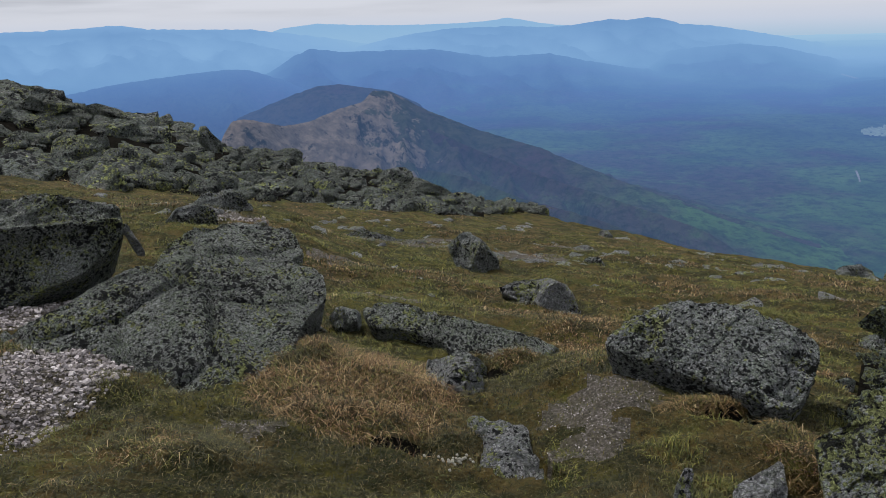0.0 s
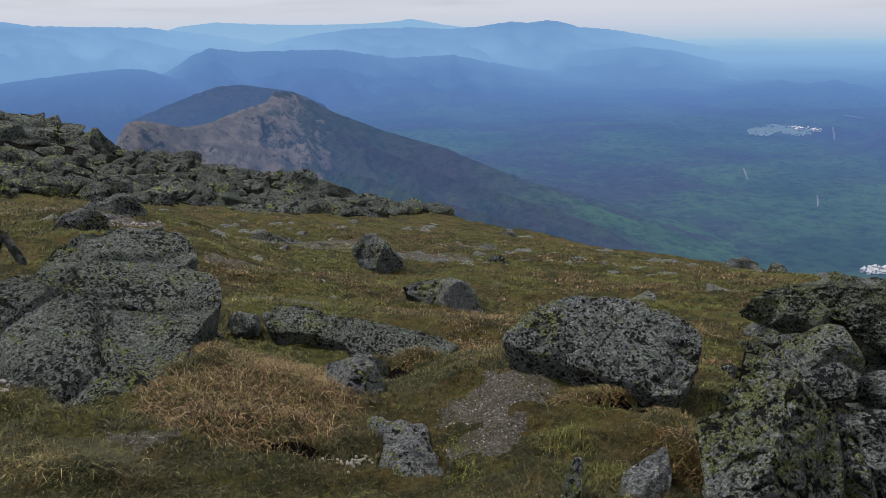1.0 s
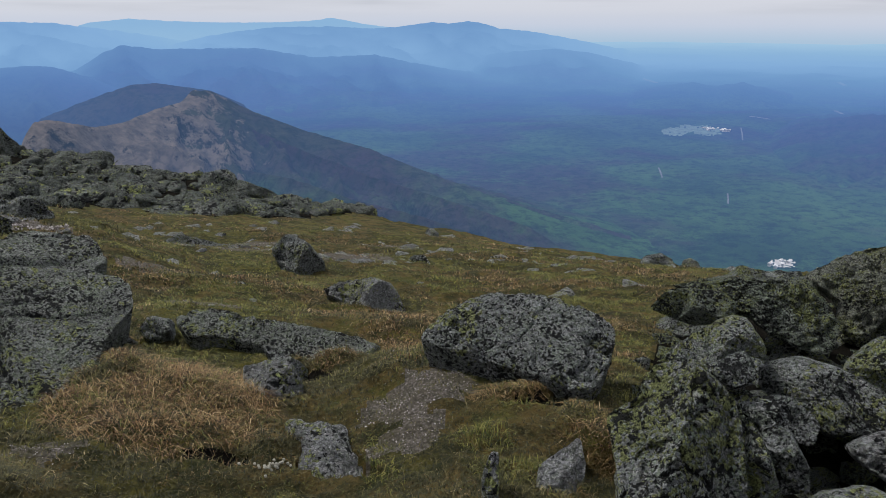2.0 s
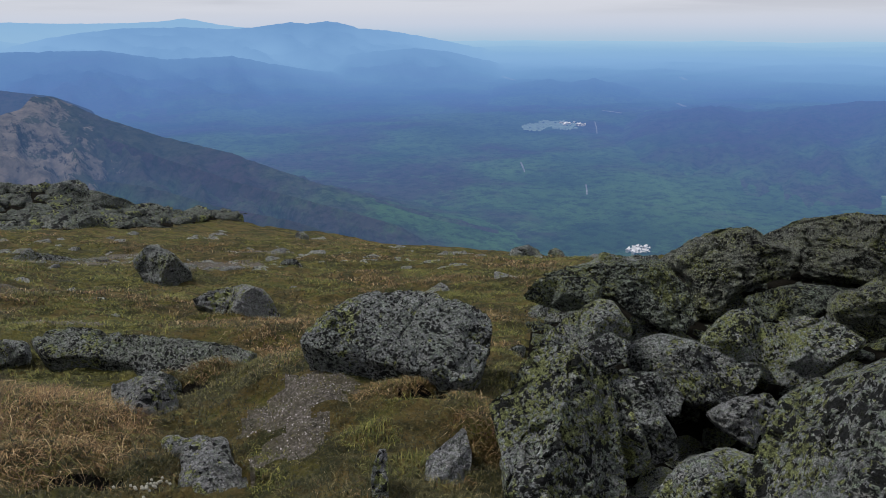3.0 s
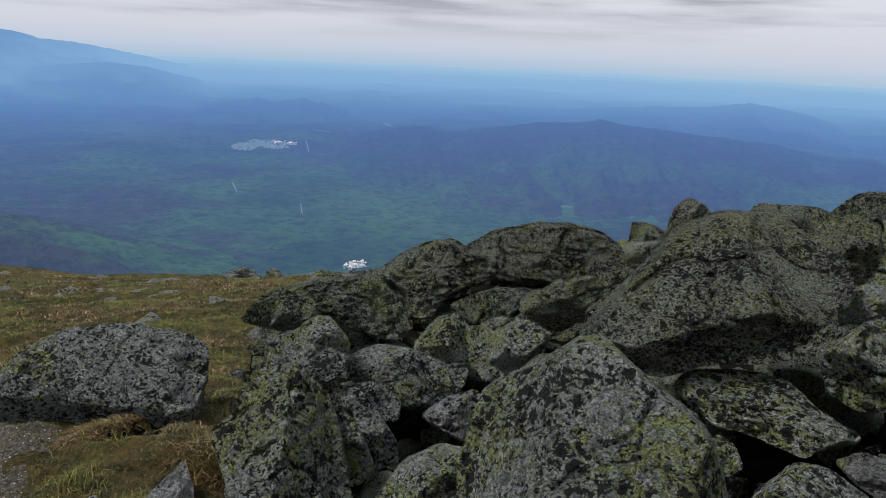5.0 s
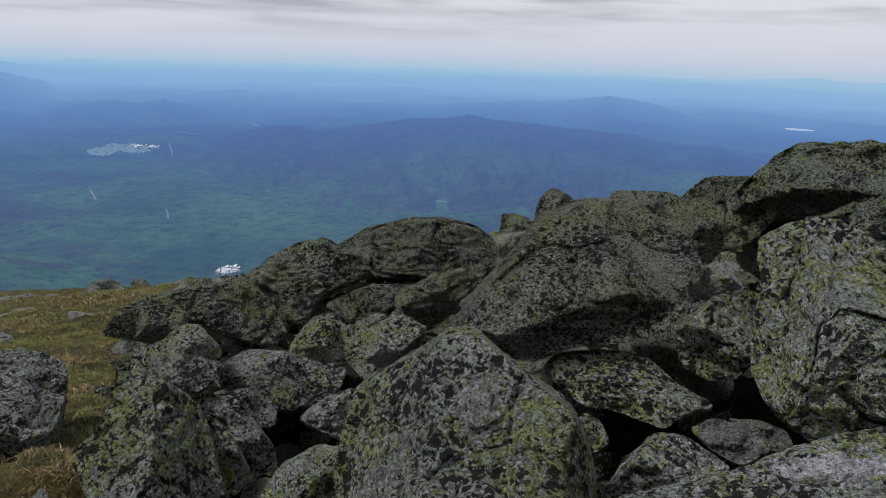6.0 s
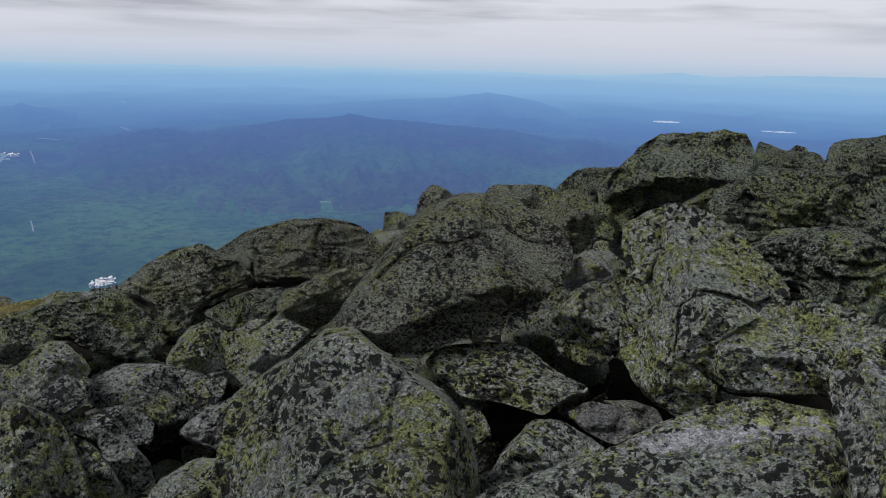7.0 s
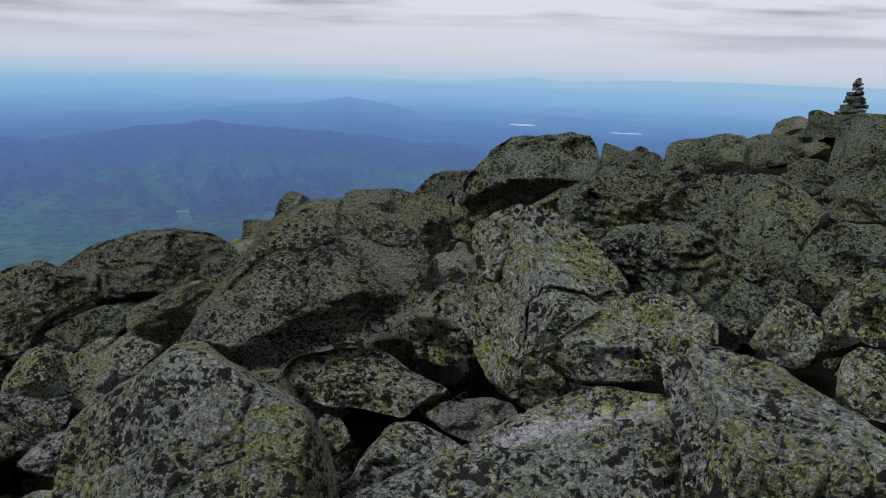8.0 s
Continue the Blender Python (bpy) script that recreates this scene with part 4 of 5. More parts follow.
rock("boulder", (3.82, 2.43, -0.32), 56.3, 30, 0.6, 40, LICHEN, "grey lichen-covered boulder at the edge of the rock pile", "boulders of the rock pile", [(-0.26, -0.07), (-0.23, 0.13), (-0.09, 0.22), (0.12, 0.20), (0.26, 0.12), (0.10, -0.07), (-0.13, -0.22)], 0.35)
rock("boulder", (2.01, 0.90, 0.35), 61.4, 48, 0.7, 41, LICHEN, "grey boulder crusted with yellow-green and black lichen", "boulders of the rock pile", [(-0.40, -0.19), (-0.39, -0.05), (-0.37, 0.07), (-0.35, 0.15), (-0.26, 0.21), (-0.17, 0.27), (-0.07, 0.36), (0.01, 0.37), (0.14, 0.25), (0.28, 0.15), (0.34, 0.10), (0.38, -0.01), (0.40, -0.13), (0.38, -0.25), (0.30, -0.37), (-0.31, -0.34)], 1.6, wave=0.5, strata=0.3, facets=[(-0.1, 0.2, 0.85), (1.6, -0.3, 2.1), (-1.3, 0.2, 1.2)])
rock("boulder", (3.16, 0.99, 0.58), 67.2, 60, 1, 42, PEBBLED, "big dark slanting boulder overhanging a black gap", "boulders of the rock pile", [(-0.53, -0.37), (-0.45, -0.17), (-0.30, 0.10), (-0.19, 0.35), (-0.02, 0.48), (0.15, 0.51), (0.28, 0.47), (0.42, 0.32), (0.51, 0.23), (0.53, 0.13), (0.51, -0.02), (0.44, -0.09), (0.35, -0.23), (0.28, -0.34), (0.17, -0.38), (-0.02, -0.42), (-0.15, -0.50), (-0.24, -0.51), (-0.36, -0.43)], 1.6, rough=0.7, strata=0.1, wave=0.2, bulge=0.27, facets=[(-0.1, 0.0, 0.8), (1.2, -2.3, 1.55), (1.8, 0.5, 1.3)])
rock("boulder", (6.98, 2.66, 0.03), 67.8, 15, 0.6, 43, PEBBLED, "grey boulder crusted with yellow-green and black lichen", "boulders of the rock pile", [(-0.20, -0.19), (-0.15, 0.08), (-0.03, 0.19), (0.10, 0.15), (0.19, 0.07), (0.20, -0.18)], 0.35)
rock("boulder", (10.28, 4.52, -1.02), 65.3, 15, 0.6, 44, CREST, "grey boulder crusted with yellow-green and black lichen", "boulders of the rock pile", [(-0.28, -0.19), (-0.27, 0.16), (-0.10, 0.19), (0.25, 0.08), (0.28, -0.18)], 0.35)
rock("boulder", (5.28, 1.28, 0.46), 74.5, 30, 0.7, 45, PEBBLED, "grey boulder crusted with yellow-green and black lichen", "boulders of the rock pile", [(-0.30, 0.04), (-0.25, 0.13), (0.11, 0.15), (0.23, 0.10), (0.30, -0.02), (0.20, -0.15), (-0.11, -0.02)], 0.35)
rock("boulder", (2.87, 0.66, 0.24), 73.0, 66, 0.35, 46, LICHEN, "flat-topped grey block wedged between boulders", "boulders of the rock pile", [(-0.33, 0.06), (-0.28, 0.14), (-0.06, 0.19), (0.09, 0.17), (0.17, 0.06), (0.33, -0.04), (0.32, -0.07), (0.23, -0.12), (0.15, -0.19), (0.02, -0.15), (-0.16, -0.12), (-0.21, -0.08), (-0.28, -0.03)], 0.66, facets=[(0.1, 0.5, 0.8), (-0.2, -1.3, 0.9)], bulge=0.3)
rock("boulder", (3.41, 0.69, 0.15), 75.9, 40, 0.3, 47, LICHEN, "grey boulder crusted with yellow-green and black lichen", "boulders of the rock pile", [(-0.11, 0.05), (0.01, 0.08), (0.11, 0.06), (0.11, -0.04), (0.06, -0.08), (-0.04, -0.00)], 0.35)
rock("boulder", (3.04, 0.39, 0.45), 79.7, 25, 0.5, 48, LICHEN, "grey boulder crusted with yellow-green and black lichen", "boulders of the rock pile", [(-0.16, 0.01), (-0.08, 0.09), (0.00, 0.17), (0.11, 0.17), (0.16, 0.04), (0.16, -0.08), (0.10, -0.15), (0.01, -0.17), (-0.09, -0.13)], 0.35)
rock("boulder", (3.58, 0.49, 0.52), 79.4, 35, 0.3, 49, BARE, "grey boulder crusted with yellow-green and black lichen", "boulders of the rock pile", [(-0.12, -0.05), (-0.09, 0.03), (-0.02, 0.10), (0.07, 0.04), (0.12, -0.02), (0.02, -0.08), (-0.11, -0.10)], 0.35)
rock("boulder", (2.66, -0.05, 0.69), 85.7, 30, 0.9, 50, LICHEN, "grey boulder crusted with yellow-green and black lichen", "boulders of the rock pile", [(-0.24, -0.15), (-0.25, -0.01), (-0.24, 0.11), (-0.27, 0.19), (-0.28, 0.26), (-0.22, 0.32), (-0.13, 0.37), (-0.02, 0.36), (0.07, 0.30), (0.17, 0.22), (0.28, 0.11), (0.27, 0.04), (0.12, -0.06), (0.07, -0.13), (0.08, -0.25), (0.10, -0.31), (-0.01, -0.37), (-0.10, -0.33), (-0.18, -0.27)], 1.6, wave=0.8, strata=0.4, facets=[(-1.2, 0.1, 0.62), (0.5, 0.9, 0.85), (0.2, -0.7, 1.0)])
rock("boulder", (2.52, -0.35, 0.65), 93.9, 35, 0.6, 51, LICHEN, "grey boulder crusted with yellow-green and black lichen", "boulders of the rock pile", [(-0.25, -0.02), (-0.19, 0.04), (-0.09, 0.13), (0.02, 0.17), (0.16, 0.15), (0.24, 0.10), (0.25, 0.01), (0.14, -0.08), (0.12, -0.12), (-0.00, -0.14), (-0.17, -0.17), (-0.23, -0.12)], 0.59, facets=[(0.0, 1.3, 0.6), (0.2, -0.7, 0.85), (1.0, 0.2, 0.9)])
rock("rock_slab", (1.97, -0.02, 0.44), 86.5, 60, 0.4, 52, LICHEN, "pale grey slab edged with yellow-green lichen", "boulders of the rock pile", [(-0.43, -0.13), (-0.29, -0.04), (-0.11, 0.07), (-0.04, 0.14), (0.07, 0.22), (0.23, 0.31), (0.34, 0.30), (0.43, 0.29), (0.47, 0.19), (0.46, -0.02), (0.43, -0.20), (-0.47, -0.31)], 1.7, bulge=0.15, wave=0.5, facets=[(-0.3, 1.0, 0.85), (0.1, -0.7, 0.9)], strata=0.4, streak=((0.00, 0.09), (0.38, 0.22), 0.05))
rock("boulder", (1.85, -0.63, 0.62), 102.0, 45, 0.7, 53, LICHEN, "grey boulder crusted with yellow-green and black lichen", "boulders of the rock pile", [(-0.28, 0.20), (-0.26, 0.26), (-0.23, 0.28), (-0.17, 0.27), (-0.07, 0.26), (0.00, 0.25), (0.09, 0.20), (0.19, 0.15), (0.27, 0.10), (0.28, -0.16), (-0.15, -0.28), (-0.19, -0.02), (-0.25, 0.11)], 1.6, wave=0.6, facets=[(0.3, 1.0, 0.8), (-1.2, 0.0, 1.0), (0.6, -0.6, 0.85)], strata=0.4)
rock("boulder", (2.24, 0.33, 0.27), 75.2, 50, 0.35, 54, SPECKLED, "grey boulder crusted with yellow-green and black lichen", "boulders of the rock pile", [(-0.19, -0.09), (-0.13, 0.03), (-0.05, 0.13), (0.04, 0.14), (0.11, 0.10), (0.19, 0.05), (0.08, -0.05), (-0.12, -0.14)], 0.47)
rock("boulder", (2.61, 0.21, 0.25), 80.6, 55, 0.3, 55, BARE, "grey boulder crusted with yellow-green and black lichen", "boulders of the rock pile", [(-0.14, 0.02), (-0.07, 0.08), (0.06, 0.07), (0.14, 0.01), (0.04, -0.08), (-0.06, -0.05)], 0.35)
rock("boulder", (2.91, 0.16, 0.16), 82.8, 55, 0.3, 56, BARE, "grey boulder crusted with yellow-green and black lichen", "boulders of the rock pile", [(-0.12, 0.04), (-0.01, 0.06), (0.09, 0.04), (0.12, -0.02), (0.06, -0.06), (-0.03, 0.00)], 0.35)
rock("boulder", (2.52, 0.67, 0.19), 70.3, 40, 0.3, 57, LICHEN, "grey boulder crusted with yellow-green and black lichen", "boulders of the rock pile", [(-0.07, 0.02), (-0.02, 0.07), (0.04, 0.04), (0.07, -0.03), (0.02, -0.07), (-0.04, -0.04)], 0.35)
rock("boulder", (5.69, 0.36, 0.59), 84.4, 10, 1.2, 58, CREST, "large dark boulder standing on the skyline", "boulders of the rock pile", [(-0.56, -0.40), (-0.51, -0.21), (-0.48, -0.01), (-0.32, 0.17), (-0.24, 0.27), (-0.12, 0.36), (0.08, 0.38), (0.32, 0.43), (0.46, 0.41), (0.54, 0.27), (0.56, 0.13), (0.31, 0.01), (0.15, -0.10), (-0.17, -0.15), (-0.33, -0.27), (-0.36, -0.43)], 0.62, strata=1.7, facets=[(-0.1, 1.3, 0.75), (0.2, -2.0, 0.6), (-0.9, 0.3, 0.9)], rough=3.0)
rock("boulder", (6.46, 1.05, 0.37), 78.6, 25, 0.7, 59, CREST, "grey boulder crusted with yellow-green and black lichen", "boulders of the rock pile", [(-0.30, 0.02), (-0.13, 0.20), (0.23, 0.24), (0.30, 0.16), (0.11, -0.02), (-0.02, -0.24), (-0.28, -0.20)], 0.35)
rock("boulder", (4.48, 0.81, 0.54), 77.2, 30, 0.6, 60, PEBBLED, "grey boulder crusted with yellow-green and black lichen", "boulders of the rock pile", [(-0.18, 0.00), (-0.06, 0.20), (0.15, 0.17), (0.18, -0.01), (0.15, -0.16), (0.07, -0.20), (-0.05, -0.12)], 0.35)
rock("boulder", (4.96, -0.48, 0.62), 93.4, 35, 0.9, 61, CREST, "grey boulder crusted with yellow-green and black lichen", "boulders of the rock pile", [(-0.56, 0.05), (-0.32, 0.27), (-0.01, 0.30), (0.46, 0.30), (0.56, 0.18), (0.54, -0.06), (0.42, -0.15), (0.22, -0.06), (-0.04, -0.08), (-0.27, -0.22), (-0.36, -0.30), (-0.50, -0.24)], 1.0, strata=1.7, rough=3.0)
rock("boulder", (3.80, -0.62, 0.55), 95.7, 40, 0.8, 62, CREST, "grey boulder crusted with yellow-green and black lichen", "boulders of the rock pile", [(-0.50, 0.07), (-0.33, 0.22), (-0.06, 0.29), (0.10, 0.22), (0.21, 0.10), (0.32, 0.05), (0.50, -0.01), (0.43, -0.18), (0.23, -0.29), (0.10, -0.18), (-0.15, -0.14), (-0.21, -0.06), (-0.35, -0.02)], 1.1, strata=1.7, rough=3.0)
rock("boulder", (4.89, -1.21, 0.65), 101.6, 35, 0.8, 63, CREST, "grey boulder crusted with yellow-green and black lichen", "boulders of the rock pile", [(-0.30, 0.25), (-0.01, 0.28), (0.18, 0.16), (0.30, 0.05), (0.18, -0.16), (0.16, -0.28), (-0.04, -0.24), (-0.22, -0.18)], 0.38)
rock("boulder", (4.20, -1.02, 0.56), 101.7, 40, 0.5, 64, CREST, "grey boulder crusted with yellow-green and black lichen", "boulders of the rock pile", [(-0.22, 0.06), (0.13, 0.14), (0.22, -0.01), (0.21, -0.14), (-0.03, -0.10)], 0.35)
rock("boulder", (2.97, -0.90, 0.58), 103.6, 30, 0.5, 65, LICHEN, "grey boulder crusted with yellow-green and black lichen", "boulders of the rock pile", [(-0.12, -0.07), (-0.09, 0.02), (-0.02, 0.13), (0.05, 0.11), (0.12, 0.04), (0.11, -0.07), (0.05, -0.13), (-0.03, -0.13)], 0.35)
rock("boulder", (3.14, -1.11, 0.62), 106.5, 25, 0.4, 66, LICHEN, "grey boulder crusted with yellow-green and black lichen", "boulders of the rock pile", [(-0.05, -0.01), (-0.00, 0.09), (0.05, 0.07), (0.05, -0.04), (0.02, -0.09), (-0.04, -0.08)], 0.35)
rock("boulder", (2.84, -1.14, 0.74), 108.3, 20, 0.5, 67, CREST, "grey boulder crusted with yellow-green and black lichen", "boulders of the rock pile", [(-0.08, -0.11), (-0.09, 0.03), (-0.05, 0.12), (0.05, 0.14), (0.09, -0.12), (-0.00, -0.14)], 0.35)
rock("boulder", (2.40, -1.01, 0.63), 108.7, 30, 0.5, 68, LICHEN, "grey boulder crusted with yellow-green and black lichen", "boulders of the rock pile", [(-0.09, -0.05), (-0.09, 0.06), (-0.05, 0.10), (0.06, 0.11), (0.09, -0.11), (-0.04, -0.09)], 0.35)
rock("boulder", (3.62, -1.23, 0.62), 106.4, 65, 0.3, 69, LICHEN, "grey boulder crusted with yellow-green and black lichen", "boulders of the rock pile", [(-0.13, -0.01), (-0.03, 0.05), (0.13, 0.06), (0.07, -0.02), (-0.07, -0.06)], 0.35)
rock("boulder", (3.82, -1.32, 0.71), 106.1, 45, 0.6, 70, CREST, "grey boulder crusted with yellow-green and black lichen", "boulders of the rock pile", [(-0.21, -0.11), (-0.18, 0.05), (-0.07, 0.15), (0.13, 0.16), (0.21, 0.05), (0.14, -0.08), (-0.06, -0.13), (-0.15, -0.16)], 0.35)
rock("boulder", (8.81, -0.53, 0.47), 91.9, 25, 0.7, 71, CREST, "dark lichen-covered boulder on the skyline of the pile", "boulders of the rock pile", [(-0.40, -0.19), (-0.35, 0.19), (-0.25, 0.16), (-0.09, 0.10), (0.23, 0.11), (0.40, -0.13)], 0.35)
rock("boulder", (10.02, -0.62, 0.47), 92.4, 30, 0.4, 72, CREST, "dark lichen-covered boulder on the skyline of the pile", "boulders of the rock pile", [(-0.12, -0.05), (-0.02, 0.05), (0.08, 0.02), (0.12, -0.05)], 0.35)
rock("boulder", (8.18, -1.17, 0.63), 96.5, 25, 0.9, 73, CREST, "dark lichen-covered boulder on the skyline of the pile", "boulders of the rock pile", [(-0.42, -0.23), (-0.36, 0.10), (-0.22, 0.16), (-0.01, 0.19), (0.15, 0.25), (0.36, 0.23), (0.42, 0.11), (0.39, -0.20), (0.04, -0.25)], 0.35)
rock("boulder", (8.87, -1.94, 0.64), 101.1, 25, 0.8, 74, CREST, "dark lichen-covered boulder on the skyline of the pile", "boulders of the rock pile", [(-0.32, -0.22), (-0.24, 0.12), (0.03, 0.22), (0.21, 0.17), (0.32, -0.01), (0.10, -0.18)], 0.35)
rock("boulder", (10.29, -2.56, 0.71), 102.9, 25, 0.5, 75, CREST, "dark lichen-covered boulder on the skyline of the pile", "boulders of the rock pile", [(-0.21, -0.05), (-0.05, 0.08), (0.16, 0.11), (0.21, -0.02), (-0.03, -0.11)], 0.35)
rock("boulder", (11.23, -2.99, 0.80), 103.8, 20, 0.6, 76, CREST, "dark lichen-covered boulder on the skyline of the pile", "boulders of the rock pile", [(-0.21, -0.11), (-0.22, 0.16), (-0.10, 0.19), (0.20, 0.09), (0.22, -0.17), (-0.05, -0.19)], 0.35)
rock("boulder", (7.90, -2.55, 0.80), 106.5, 35, 0.9, 77, CREST, "dark lichen-covered boulder on the skyline of the pile", "boulders of the rock pile", [(-0.29, 0.01), (-0.26, 0.35), (-0.08, 0.39), (0.24, 0.38), (0.31, -0.23), (-0.12, -0.39), (-0.31, -0.21)], 0.35)
rock("boulder", (6.84, -1.83, 0.66), 103.4, 30, 0.6, 78, CREST, "dark lichen-covered boulder on the skyline of the pile", "boulders of the rock pile", [(-0.20, -0.03), (-0.16, 0.15), (0.10, 0.15), (0.20, -0.02), (0.07, -0.15), (-0.12, -0.14)], 0.35)
rock("boulder", (5.76, -1.92, 0.68), 106.6, 35, 0.7, 79, CREST, "dark lichen-covered boulder on the skyline of the pile", "boulders of the rock pile", [(-0.26, -0.02), (-0.14, 0.13), (0.09, 0.20), (0.23, 0.11), (0.26, -0.18), (0.04, -0.19), (-0.17, -0.20)], 0.35)
rock("boulder", (-6.80, 20.71, -1.42), -18.3, 35, 0.6, 80, FAR_ROCK, "weathered dark grey rock on the scree slope", "rocks of the scree slope", [(-0.66, -0.31), (-0.45, 0.38), (0.28, 0.44), (0.66, 0.11), (0.53, -0.44)], 0.35)
rock("boulder", (-5.60, 20.01, -1.67), -15.6, 35, 0.6, 81, FAR_ROCK, "weathered dark grey rock on the scree slope", "rocks of the scree slope", [(-0.59, -0.14), (-0.21, 0.41), (0.44, 0.32), (0.59, -0.34), (-0.18, -0.41)], 0.35)
rock("boulder", (2.44, 25.32, -3.88), 5.1, 30, 0.8, 82, FAR_ROCK, "weathered dark grey rock on the scree slope", "rocks of the scree slope", [(-1.20, 0.14), (-0.91, 0.39), (-0.16, 0.42), (0.77, -0.01), (1.20, -0.42), (-0.19, -0.41)], 0.35)
rock("boulder", (-8.55, 24.46, -0.52), -19.8, 25, 0.8, 83, FAR_ROCK, "weathered dark grey rock on the scree slope", "rocks of the scree slope", [(-0.78, -0.09), (-0.33, 0.43), (0.04, 0.42), (0.35, -0.01), (0.78, -0.21), (0.14, -0.43)], 0.35)
rock("boulder", (-7.36, 25.85, -1.02), -16.2, 30, 0.8, 84, FAR_ROCK, "weathered dark grey rock on the scree slope", "rocks of the scree slope", [(-0.78, 0.24), (-0.28, 0.36), (0.42, 0.06), (0.78, -0.36), (-0.20, -0.28)], 0.35)
rock("boulder", (-7.96, 19.27, -1.39), -22.0, 35, 0.6, 85, FAR_ROCK, "weathered dark grey rock on the scree slope", "rocks of the scree slope", [(-0.46, -0.31), (-0.26, 0.32), (0.21, 0.34), (0.46, 0.01), (0.35, -0.34)], 0.35)
rock("boulder", (-4.53, 26.31, -2.15), -9.9, 20, 0.8, 86, FAR_ROCK, "weathered dark grey rock on the scree slope", "rocks of the scree slope", [(-0.48, -0.39), (-0.28, 0.15), (-0.17, 0.54), (0.04, 0.56), (0.21, 0.25), (0.48, 0.00), (0.48, -0.56)], 0.35)
rock("boulder", (-11.01, 27.81, -0.29), -20.9, 25, 0.8, 87, FAR_ROCK, "weathered dark grey rock on the scree slope", "rocks of the scree slope", [(-0.81, -0.11), (-0.43, 0.31), (0.37, 0.20), (0.81, -0.22), (0.13, -0.31)], 0.35)
rock("boulder", (5.60, 0.04, 0.56), 87.4, 30, 0.6, 88, LICHEN, "grey boulder crusted with yellow-green and black lichen", "boulders of the rock pile", [(-0.30, -0.12), (-0.02, 0.11), (0.25, 0.24), (0.30, 0.04), (0.04, -0.14), (-0.19, -0.24)], 0.35)
rock("boulder", (9.27, 4.15, -1.11), 64.9, 40, 0.8, 89, LICHEN, "grey boulder crusted with yellow-green and black lichen", "boulders of the rock pile", [(-0.49, 0.02), (-0.27, 0.28), (-0.08, 0.26), (0.34, 0.30), (0.49, -0.05), (0.00, -0.30), (-0.37, -0.23)], 0.35)
rock("boulder", (6.12, 0.38, 0.21), 84.2, 30, 0.6, 90, LICHEN, "grey boulder crusted with yellow-green and black lichen", "boulders of the rock pile", [(-0.46, -0.20), (-0.35, 0.09), (-0.13, 0.25), (0.31, 0.36), (0.46, -0.05), (0.17, -0.34), (-0.18, -0.36)], 0.47)

build_ground()


# ---------- rocks too many to draw singly ----------
def wild_outline(rng, w, h):
    n = rng.randint(6, 9)
    turn = rng.uniform(0, 6)
    return [(w * rng.uniform(0.36, 0.55) * math.cos(turn + 2 * math.pi * k / n), h * rng.uniform(0.36, 0.55) * math.sin(turn + 2 * math.pi * k / n)) for k in range(n)]


def wild_meshes(count, seed, mat, flat, round_m=40, rough=1.6, wave=0.9):
    rng = random.Random(seed)
    return [rock_mesh(wild_outline(rng, 1.0, rng.uniform(*flat)), rng.uniform(0.4, 0.6), seed * 50 + k, mat, round_m, max(6, round_m // 4), rng.uniform(0.2, 0.42), rough, (), wave) for k in range(count)]


def split_blocks(count, seed, mat, flat=(0.5, 0.9), thick=(0.35, 0.6)):
    rng = random.Random(seed)
    return [block_mesh(seed * 40 + k, rng.uniform(*flat), rng.uniform(*thick), mat) for k in range(count)]


def joined(name, pieces, label, category):
    """Many small pieces as one mesh."""
    verts, faces, count = [], [], 0
    for me, m in pieces:
        co = np.empty(len(me.vertices) * 3)
        me.vertices.foreach_get("co", co)
        mat = np.array(m)
        verts.append(co.reshape(-1, 3) @ mat[:3, :3].T + mat[:3, 3])
        faces += [tuple(count + i for i in f.vertices) for f in me.polygons]
        count += len(me.vertices)
    return tagged(new(name, mesh_of(name, np.concatenate(verts), faces, [pieces[0][0].materials[0]])), label, category, kind="stuff")


def strew(name, meshes, spots, label, group, rng, lean=(35, 75), sink=0.1, singly=200):
    """Rocks over the ground; those past the first singly ones are joined into rubble."""
    rest = []
    for n, (x, y, size) in enumerate(spots):
        me = rng.choice(meshes)
        az = math.degrees(math.atan2(x, y))
        m = pose(x, y, turf_height(x, y) + size * (0.12 - sink), 0, 0, -az + rng.uniform(-50, 50)) @ pose(0, 0, 0, 90 - rng.uniform(*lean), rng.uniform(-12, 12), rng.uniform(-25, 25)) @ Matrix.Diagonal((size, size, size * rng.uniform(0.7, 1.1), 1))
        if n < singly:
            ob = new(name, me)
            ob.matrix_world = m
            tagged(ob, label, name, group)
        else:
            rest.append((me, m))
    if rest:
        joined("rubble", rest, label, "rubble")


